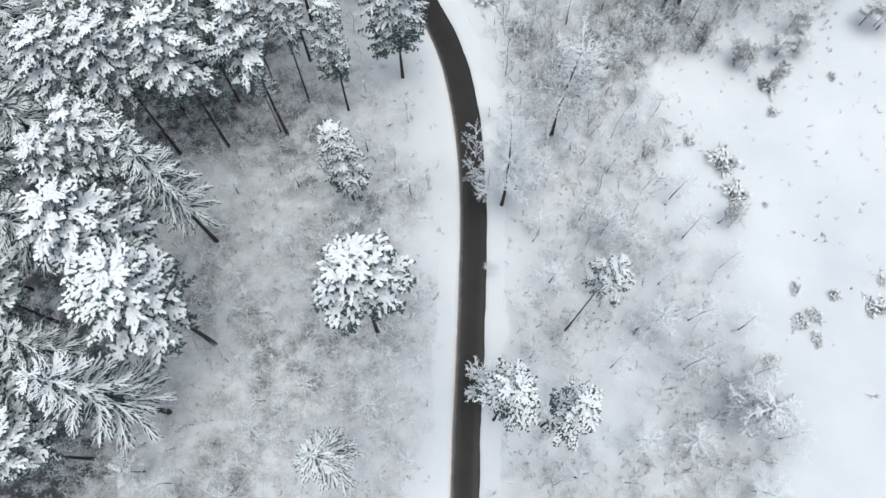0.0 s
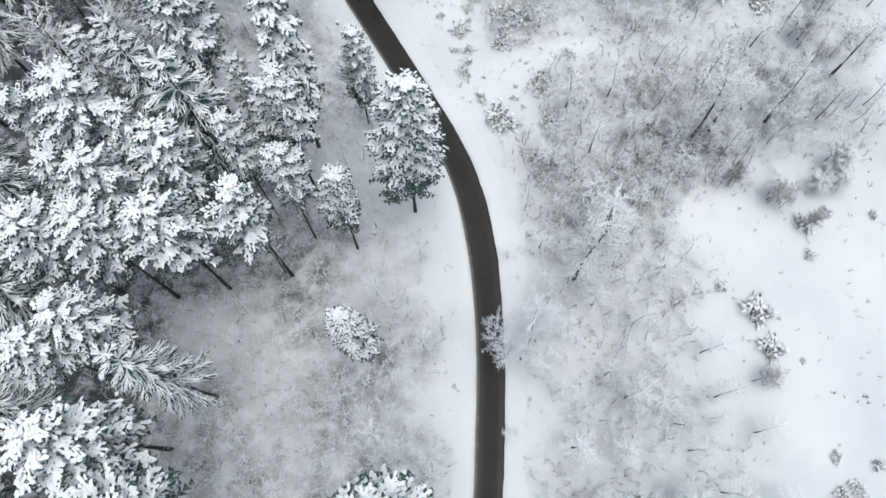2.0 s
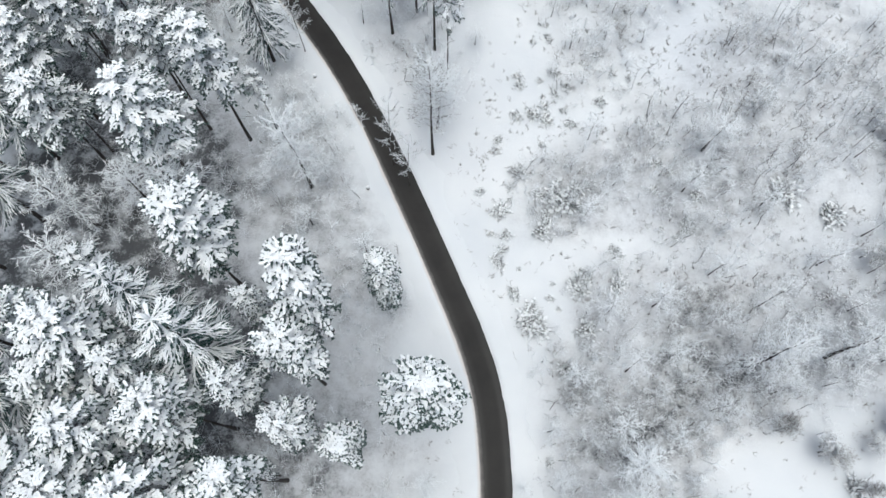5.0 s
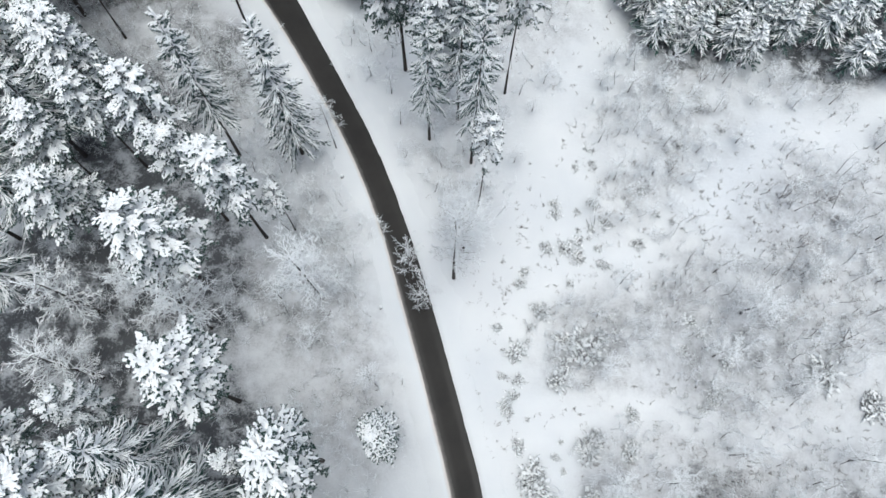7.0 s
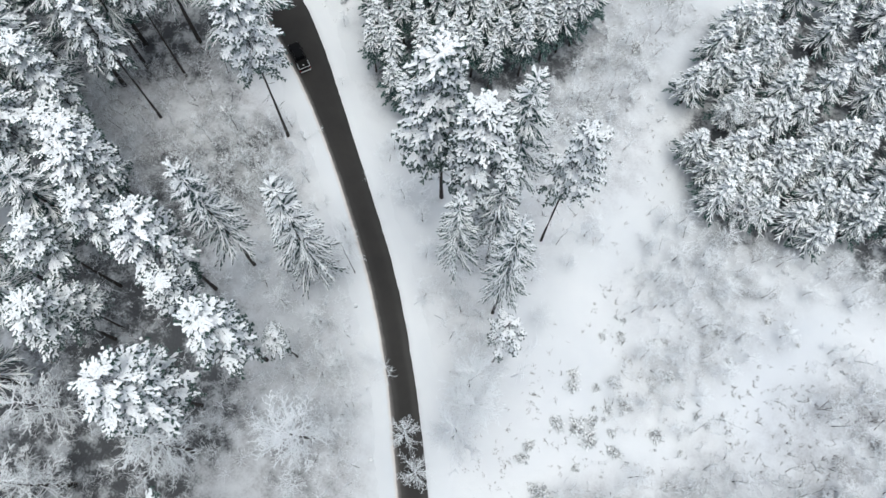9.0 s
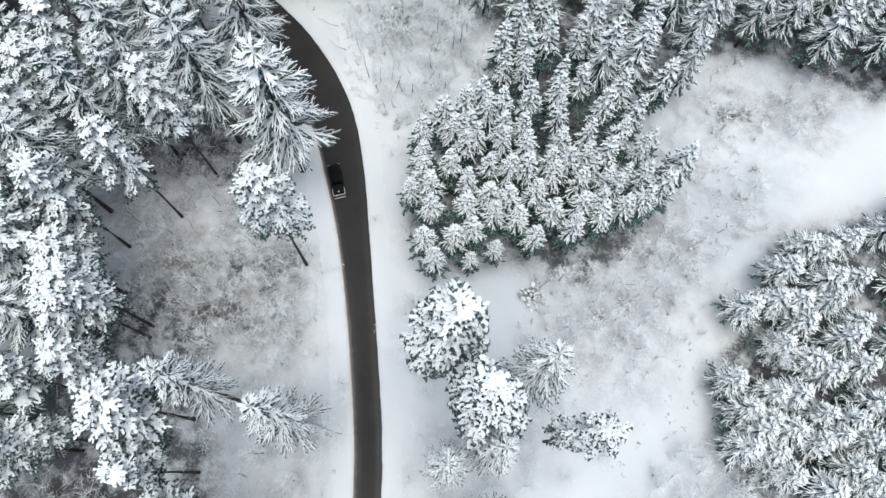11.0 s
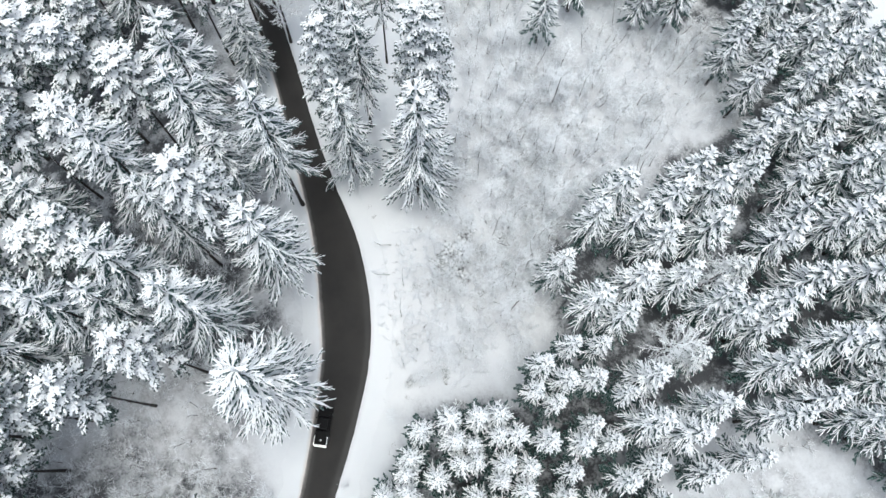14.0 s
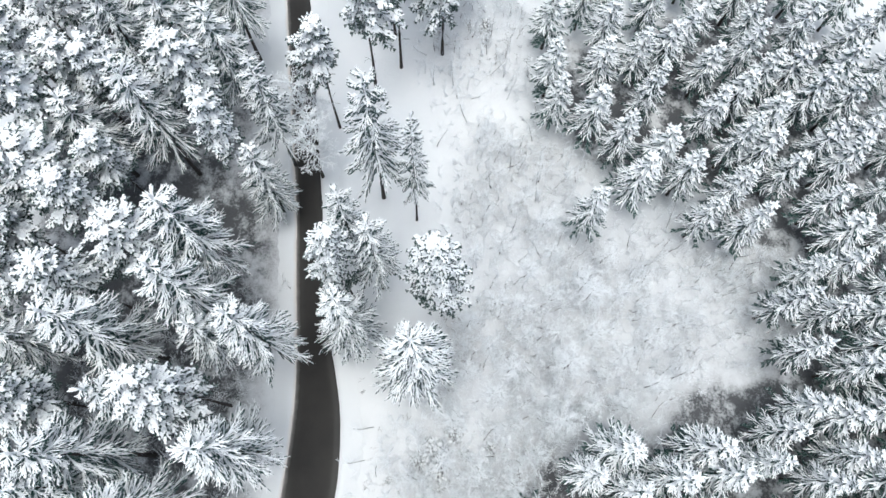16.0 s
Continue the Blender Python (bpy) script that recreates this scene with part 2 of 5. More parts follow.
# stretches of scrub: outline, spacing of the clumps, height, darkening of the ground
SCRUB = {
    "clearing": ([(-44, 50), (-24, 56), (-5, 60), (-2, 21), (-3, -8), (-50, -8), (-42, 15)], 5.0, 0.75, 1.6),
    "roadside_east": ([(9, 72), (35, 72), (29, 57), (34, 38), (42, 24), (44, 15), (47, 8), (38, -8), (7, -8), (10, 21), (9, 34)], 5.0, 1.0, 0.95),
    "wet_hollow": ([(13, 60), (13, 72), (18, 82), (40, 86), (48, 92), (66, 96), (62, 72), (39, 67), (33, 62)], 4.4, 1.1, 2.0),
    "rough_meadow": ([(4, 86), (6, 100), (24, 112), (50, 141), (66, 112), (64, 92), (48, 87), (30, 90)], 4.8, 1.0, 1.35),
    "far_clearing": ([(-108, 186), (-106, 198), (-95, 206), (-87, 219), (-75, 227), (-68, 223), (-65, 210), (-64, 196), (-60, 183), (-52, 168), (-69, 168), (-82, 176)], 3.6, 1.0, 0.75),
    "plantation_edge": ([(-84, 183), (-72, 198), (-59, 183), (-50, 169), (-54, 158), (-48, 147), (-53, 149), (-68, 164)], 4.4, 0.8, 0.4),
    "roadside_west": ([(-33, 106), (-24, 98), (-9, 72), (-20, 67), (-35, 75), (-46, 83), (-41, 93)], 5.0, 0.85, 1.5),
    # the wood floor's last value also paints canopy shade into the ground
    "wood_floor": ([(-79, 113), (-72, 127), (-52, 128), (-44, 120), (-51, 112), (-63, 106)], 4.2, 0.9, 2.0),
    "grove_rim": ([(-1, 127), (0, 141), (16, 139), (37, 147), (39, 139), (14, 131), (5, 122)], 4.4, 0.9, 0.7),
    "plantation_rim": ([(-27, 146), (-14, 160), (-10, 169), (-6, 155), (-15, 143)], 5.0, 0.8, 0.5),
    "junction": ([(-20, 114), (-6, 115), (-9, 101), (-17, 104)], 4.0, 1.0, 0.5),
    "far_end": ([(-106, 184), (-136, 190), (-132, 216), (-114, 206), (-108, 196)], 5.0, 0.9, 0.4),
    "north_rim": ([(-72, 171), (-57, 180), (-51, 166), (-53, 155), (-61, 158)], 4.6, 0.8, 0.3),
    # under the trees the last value again darkens the ground for shade
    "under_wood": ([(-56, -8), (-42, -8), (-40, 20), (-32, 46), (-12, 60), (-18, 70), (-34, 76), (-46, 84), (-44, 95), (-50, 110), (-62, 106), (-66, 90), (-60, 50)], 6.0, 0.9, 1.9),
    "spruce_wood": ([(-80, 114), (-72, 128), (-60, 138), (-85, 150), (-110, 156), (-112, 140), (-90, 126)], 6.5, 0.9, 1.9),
    "field": ([(-22, 142), (-2, 128), (4, 142), (2, 160), (3, 186), (4, 206), (-8, 201), (-18, 194), (-24, 180), (-14, 166), (-24, 152)], 6.5, 0.5, 1.25),
    "track_east": ([(6, 112), (4, 126), (6, 138), (20, 137), (26, 130), (20, 118), (12, 112)], 3.6, 0.7, 1.1),
    "wood_edge": ([(-60, 128), (-46, 128), (-34, 114), (-24, 98), (-32, 94), (-42, 104), (-54, 114)], 4.2, 0.75, 1.1),
    "track_west": ([(-8, 106), (-6, 118), (-4, 134), (-14, 136), (-22, 128), (-26, 116), (-16, 108)], 4.4, 0.6, 0.8),
    "spinney": ([(-38, 137), (-29, 136), (-24, 124), (-31, 125)], 4.2, 0.8, 0.5),
}


# the old wood's shade, painted into the ground colour along with its litter
LITTER_SHADE = [(-62, -14), (-40, -8), (-38, 20), (-30, 46), (-10, 60), (-18, 72), (-28, 90), (-42, 112), (-56, 131), (-70, 144), (-90, 151), (-120, 160), (-152, 168), (-152, 136), (-112, 122), (-92, 104), (-76, 95), (-68, 60)]


# dense stands and old wood: bare litter floor, darkened to stand for canopy shade
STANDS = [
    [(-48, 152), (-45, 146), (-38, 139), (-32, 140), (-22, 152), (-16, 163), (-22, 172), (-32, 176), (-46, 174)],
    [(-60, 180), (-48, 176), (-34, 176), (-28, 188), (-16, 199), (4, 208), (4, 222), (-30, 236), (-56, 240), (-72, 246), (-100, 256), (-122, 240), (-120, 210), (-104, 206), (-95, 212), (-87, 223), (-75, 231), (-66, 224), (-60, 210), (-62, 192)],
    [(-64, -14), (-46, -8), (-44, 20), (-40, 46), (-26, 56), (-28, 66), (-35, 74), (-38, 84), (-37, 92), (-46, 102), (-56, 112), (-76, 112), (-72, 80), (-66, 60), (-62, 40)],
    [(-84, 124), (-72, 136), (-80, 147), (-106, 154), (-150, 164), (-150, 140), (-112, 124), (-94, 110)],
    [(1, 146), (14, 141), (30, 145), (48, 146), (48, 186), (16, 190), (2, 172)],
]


# a snowed-over forest track that leaves the road
TRACK = glide([(-16, 92), (-11, 97), (-4.5, 103), (-2.3, 112), (-0.8, 124), (0.2, 136), (1.4, 148), (2.2, 160), (1.2, 175), (1.2, 190), (1.6, 202), (2, 225)], 1.5)


def track_gap(x, y):
    return float(np.hypot(TRACK[:, 0] - x, TRACK[:, 1] - y).min())


def brush_shade_at(x, y):
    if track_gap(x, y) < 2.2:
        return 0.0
    # closed stands take the full painted shade
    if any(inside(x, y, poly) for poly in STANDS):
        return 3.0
    # scrub's own tone; under the old wood it carries painted shade too
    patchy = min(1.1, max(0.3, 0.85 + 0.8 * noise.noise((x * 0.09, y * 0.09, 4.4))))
    return max((much * patchy for poly, _, _, much in SCRUB.values() if inside(x, y, poly)), default=1.9 * patchy if inside(x, y, LITTER_SHADE) else 0.0)


def ground_z(x, y):
    gap = road_gap(x, y)
    far = min(1.0, max(0.0, (gap - 1.0) / 6.0))
    lump = 0.55 * noise.noise((x * 0.06, y * 0.06, 3.1)) + 0.22 * noise.noise((x * 0.25, y * 0.25, 7.7))
    return plane_z(x, y) + far * lump


def build_ground():
    near_x, near_y = np.arange(-150, 90.1, 2.0), np.arange(-40, 270.1, 2.0)
    out = np.array([6, 16, 40, 100, 250, 600, 1400, 2600.0])
    xs = np.concatenate([near_x[0] - out[::-1], near_x, near_x[-1] + out])
    ys = np.concatenate([near_y[0] - out[::-1], near_y, near_y[-1] + out])
    verts, brush_shade = [], []
    for y in ys:
        for x in xs:
            core = -150 <= x <= 90 and -40 <= y <= 270
            wobble_x, wobble_y = 8 * noise.noise((x * 0.08, y * 0.08, 1.0)), 8 * noise.noise((x * 0.08, y * 0.08, 9.0))
            cx, cy = min(max(x, -150), 90), min(max(y, -40), 270)
            z = ground_z(x, y) if core else plane_z(cx, cy)
            verts.append((x, y, z - 0.10))
            brush_shade.append(brush_shade_at(x + wobble_x, y + wobble_y) * min(1.0, max(0.0, (road_gap(x, y) - 1.2) / 6.0)) if core else 0.0)
    w = len(xs)
    faces = [(j * w + i, j * w + i + 1, (j + 1) * w + i + 1, (j + 1) * w + i) for j in range(len(ys) - 1) for i in range(w - 1)]
    me = bpy.data.meshes.new("ground")
    me.from_pydata(verts, [], faces)
    # soften the rim of the scrubby and the shade-darkened stretches
    b = np.array(brush_shade).reshape(len(ys), w)
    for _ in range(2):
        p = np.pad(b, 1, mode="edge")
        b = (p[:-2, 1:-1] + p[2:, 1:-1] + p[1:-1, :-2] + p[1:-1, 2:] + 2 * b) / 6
    a = me.attributes.new("brush_shade", "FLOAT", "POINT")
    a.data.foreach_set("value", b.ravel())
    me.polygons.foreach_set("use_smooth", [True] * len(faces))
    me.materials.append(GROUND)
    tagged(new("ground", me), "snow-covered ground with scrubby frosted clearings", "ground", kind="structure")


def ribbon(name, offsets, heights, mat, label, category, wobble=0.0, seed=0.0):
    """A strip along the road: offsets are (side, metres past the edge) in order across, with a height each."""
    line = ROAD_LINE
    tang = np.gradient(line[:, :2], axis=0)
    tang /= np.linalg.norm(tang, axis=1)[:, None]
    right = np.stack([tang[:, 1], -tang[:, 0]], axis=1)
    verts, uvs = [], []
    k = len(offsets)
    for i, (x, y, w) in enumerate(line):
        for j, ((side, past), h) in enumerate(zip(offsets, heights)):
            n = noise.noise((i * 0.21, side * 5 + seed, past)) + 0.8 * noise.noise((i * 0.9, side * 9 + seed, past))
            d = side * (w / 2 + past) + side * wobble * n * (1 + 1.6 * max(0, past - 0.6))
            px, py = x + right[i, 0] * d, y + right[i, 1] * d
            verts.append((px, py, plane_z(px, py) + h + (0.05 * n if wobble and h > 0.1 else 0)))
            uvs.append((i * 0.1, j / (k - 1)))
    faces = [(i * k + j, (i + 1) * k + j, (i + 1) * k + j + 1, i * k + j + 1) for i in range(len(line) - 1) for j in range(k - 1)]
    me = bpy.data.meshes.new(name)
    me.from_pydata(verts, [], [f[::-1] for f in faces])
    layer = me.uv_layers.new(name="UVMap")
    for loop in me.loops:
        layer.data[loop.index].uv = uvs[loop.vertex_index]
    me.polygons.foreach_set("use_smooth", [True] * len(faces))
    me.materials.append(mat)
    return tagged(new(name, me), label, category, kind="structure")


build_ground()
ribbon("road", [(-1, 0.45), (-1, 0.0), (-1, -1.0), (1, -1.0), (1, 0.0), (1, 0.45)], [0.0, 0.05, 0.08, 0.08, 0.05, 0.0], ROAD, "narrow wet dark asphalt road with slushy edges", "road")
for side, name in ((-1, "snow_verge_west"), (1, "snow_verge_east")):
    offs = [(side, 0.16 if side < 0 else 0.0), (side, 0.34 if side < 0 else 0.16), (side, 0.6), (side, 1.2), (side, 2.2), (side, 3.6)]
    ribbon(name, offs, [0.02, 0.12, 0.22, 0.18, 0.06, -0.25], VERGE[side], "smooth ploughed snow verge along the asphalt road", "snow verge", 0.15, 3.0 + side)


# ---- mesh tools ----
class Form:
    """Gathers tubes, snow lobes and needle spikes into one mesh."""

    def __init__(self):
        self.v, self.f, self.m, self.slot = [], [], [], 0

    def tube(self, pts, radii, sides=4, flat=1.0):
        """A tapered tube; a last radius of 0 makes a tip."""
        pts = [Vector(p) for p in pts]
        first = len(self.v)
        tip = radii[-1] == 0
        rings = len(pts) - (1 if tip else 0)
        for i in range(rings):
            d = pts[min(i + 1, len(pts) - 1)] - pts[max(i - 1, 0)]
            side = d.cross(Vector((0, 0, 1)))
            side = side.normalized() if side.length > 1e-4 else Vector((1, 0, 0))
            up = side.cross(d).normalized()
            for s in range(sides):
                a = 2 * math.pi * (s + 0.5 * (i % 2)) / sides
                self.v.append(tuple(pts[i] + side * (math.cos(a) * radii[i]) + up * (math.sin(a) * radii[i] * flat)))
        for i in range(rings - 1):
            for s in range(sides):
                a, b = first + i * sides + s, first + i * sides + (s + 1) % sides
                self.f.append((a, b, b + sides, a + sides))
        if tip:
            self.v.append(tuple(pts[-1]))
            last, base = len(self.v) - 1, first + (rings - 1) * sides
            for s in range(sides):
                self.f.append((base + s, base + (s + 1) % sides, last))

    def ridge(self, pts, half, high):
        """An arched ridge of snow along pts that ends in a point: half widths, and the arch's height."""
        pts = [Vector(p) for p in pts]
        first = len(self.v)
        for i, w in enumerate(half):
            d = pts[i + 1] - pts[max(i - 1, 0)]
            side = d.cross(Vector((0, 0, 1)))
            side = side.normalized() if side.length > 1e-4 else Vector((1, 0, 0))
            up = side.cross(d).normalized()
            self.v += [tuple(pts[i] - side * w), tuple(pts[i] + up * (high * w)), tuple(pts[i] + side * w)]
        n = len(half)
        for i in range(n - 1):
            a = first + 3 * i
            self.f += [(a, a + 1, a + 4, a + 3), (a + 1, a + 2, a + 5, a + 4)]
        self.v.append(tuple(pts[-1]))
        a, tip = first + 3 * (n - 1), len(self.v) - 1
        self.f += [(a, a + 1, tip), (a + 1, a + 2, tip)]

    def twig(self, p, q, r):
        """A thin three-sided spike from p to q."""
        self.tube([p, q], [r, 0], 3)

    def fringe(self, p, d, length, width, droop, count, rng):
        """Needle-covered side shoots on both sides of a twig."""
        d = Vector(d)
        side = d.cross(Vector((0, 0, 1)))
        side = side.normalized() if side.length > 1e-4 else Vector((1, 0, 0))
        for i in range(count):
            t = (i + 0.5) / count
            c = p + d * (length * t) - Vector((0, 0, droop * t * t))
            for s in (-1, 1):
                w = width * (1.15 - 0.6 * t) * rng.uniform(0.7, 1.25)
                tip = c + side * (s * w) + d * (w * 0.8) - Vector((0, 0, 0.35 * w + rng.uniform(0, 0.1)))
                k = len(self.v)
                b = d * (0.5 * length / count)
                self.v += [tuple(c - b), tuple(c + b), tuple(tip)]
                self.f.append((k, k + 1, k + 2) if s < 0 else (k + 1, k, k + 2))

    def puff(self, c, d, length, width, rng, tall=0.7):
        """A rounded irregular lump of snow, a little longer along d."""
        d = Vector(d).normalized()
        side = d.cross(Vector((0, 0, 1)))
        side = side.normalized() if side.length > 1e-4 else Vector((1, 0, 0))
        c, first, n = Vector(c), len(self.v), 6
        turn = rng.uniform(0, 1)
        for i in range(n):
            a = 6.2832 * (i + turn) / n
            k = rng.uniform(0.82, 1.18)
            self.v.append(tuple(c + d * (math.cos(a) * length * k) + side * (math.sin(a) * width * k) - Vector((0, 0, 0.25 * width))))
        self.v.append(tuple(c + d * (rng.uniform(-0.2, 0.2) * length) + Vector((0, 0, tall * width))))
        self.f += [(first + i, first + (i + 1) % n, first + n) for i in range(n)]

    def mesh(self, name, mat, smooth=True):
        me = bpy.data.meshes.new(name)
        me.from_pydata(self.v, [], self.f)
        me.polygons.foreach_set("use_smooth", [smooth] * len(self.f))
        for one in (mat if isinstance(mat, tuple) else (mat,)):
            me.materials.append(one)
        if isinstance(mat, tuple):
            slots = self.m + [self.slot] * (len(self.f) - len(self.m))
            me.polygons.foreach_set("material_index", slots)
        return me

    def use(self, slot):
        """What follows takes the material of that slot."""
        self.m += [self.slot] * (len(self.f) - len(self.m))
        self.slot = slot


def part(name, form, mat, parent, label="", smooth=True):
    ob = new(name, form.mesh(name, mat, smooth))
    ob.parent = parent
    if label:
        tagged(ob, label)
    return ob


# ---- trees ----
UP = Vector((0, 0, 1))


def make_trunk(height, radius, lean, top=1.0, sides=7):
    form = Form()
    pts, rad = [], []
    for i in range(8):
        t = i / 7
        pts.append((lean[0] * t * t + 0.12 * math.sin(5 * t + lean[1]), lean[1] * t * t, height * top * t))
        rad.append(radius * (1.25 if i == 0 else 1.0) * (1 - 0.88 * t))
    rad[-1] = 0
    form.tube(pts, rad, sides)
    return form


def finger(form, p, d, length, half, rng, arch=0.55):
    """One blunt finger of snow lying along d."""
    bend = Vector((rng.gauss(0, 0.12), rng.gauss(0, 0.12), 0.05)) * length
    form.ridge([p, p + d * (0.7 * length) + bend, p + d * length + bend - UP * (0.4 * half)], [0.8 * half * rng.uniform(0.8, 1.1), half * rng.uniform(0.85, 1.15)], arch)


def make_pine(seed, crown=0.54):
    """Old Scots pine: bare stem and a dome of limbs that end in plumes of snowy fingers. Height 30, crown radius 4."""
    rng = random.Random(seed)
    root = new("pine_tree")
    lean = (rng.uniform(-0.4, 0.4), rng.uniform(-0.4, 0.4))
    trunk = make_trunk(30, 0.23, lean, 0.97)
    needles, snow = Form(), Form()
    base, top = 30 * (crown + rng.uniform(-0.04, 0.04)), 29.2
    # a few bare dead limbs under the crown
    for _ in range(8):
        z, a = rng.uniform(6, base), rng.uniform(0, 6.28)
        q = Vector((math.cos(a), math.sin(a), 0.1)) * rng.uniform(0.8, 2.2)
        trunk.tube([(0, 0, z), Vector((0, 0, z)) + q * 0.6, Vector((0, 0, z - 0.2)) + q], [0.06, 0.05, 0], 3)
    lobes = [(rng.uniform(0, 6.28), rng.uniform(0.50, 1.2)) for _ in range(7)]
    count = 60 if crown < 0.63 else 36
    if crown < 0.5:
        count = 130
    for i in range(count):
        u = ((i + 0.5) / count) ** (0.95 if crown > 0.5 else 1.2)
        a = i * 2.39996 + rng.uniform(-0.35, 0.35)
        fat = 1.0
        for la, ls in lobes:
            fat += (ls - 1) * max(0, math.cos(a - la)) ** 3 * 1.3
        reach = 3.85 * fat * (1 - u ** 2.2) ** 0.55 * rng.uniform(0.76, 1.05) * (0.70 + 0.30 * min(1, u * 3)) + 0.15
        z = base + (top - base) * u
        out = Vector((math.cos(a), math.sin(a), 0))
        slope = -0.34 + 0.75 * u
        start = Vector((lean[0] * (z / 30) ** 2, lean[1] * (z / 30) ** 2, z - (0.15 + 0.25 * u) * reach - 0.3))
        tip = start + out * reach + UP * (slope * reach * 0.6 + rng.uniform(-0.4, 0.4))
        mid = start.lerp(tip, 0.55) + UP * (0.10 * reach)
        trunk.tube([start, mid, tip], [0.09, 0.06, 0.02], 3)
        laden = u > 0.12
        shoots = 6 if reach > 1.6 else 4
        for j in range(shoots):
            t = 1.0 if j == 0 else rng.uniform(0.36, 0.97)
            foot = (start.lerp(mid, t / 0.55) if t < 0.55 else mid.lerp(tip, (t - 0.55) / 0.45)) + UP * rng.uniform(0.0, 0.3)
            turn = a + (0 if j == 0 else (1 if j % 2 else -1) * rng.uniform(0.2, 0.8))
            lift = slope * 0.5 + rng.uniform(-0.25, 0.15)
            d = Vector((math.cos(turn), math.sin(turn), lift)).normalized()
            size = rng.uniform(0.75, 1.2)
            span = (0.85 if j else 1.0) * size
            needles.fringe(foot - d * 0.2 - UP * 0.2, d, span + 0.5, 0.46 * size, 0.15, 3, rng)
            if not laden and rng.random() < 0.4:
                continue
            across = Vector((-d.y, d.x, 0))
            for k in range(8 if u > 0.25 else 5):
                b = turn + rng.gauss(0, 0.42)
                e = Vector((math.cos(b), math.sin(b), lift - 0.15 + rng.uniform(-0.25, 0.12))).normalized()
                p = foot + d * (span * (0.17 * k - 0.33)) + across * (size * (0.3 if k % 2 else -0.3) * rng.uniform(0.0, 1.2)) + UP * rng.uniform(-0.08, 0.14)
                finger(snow, p, e, size * rng.uniform(0.30, 0.58), size * rng.uniform(0.095, 0.165), rng)
    part("trunk", trunk, BARK, root, "dark snow-dusted trunk with dead limbs")
    tagged(part("crown", needles, PINE_NEEDLES, root, "dark green needles", False), kind="stuff")
    tagged(part("snow_load", snow, PINE_SNOW, root, "thick white fingers of snow"), kind="stuff")
    return root


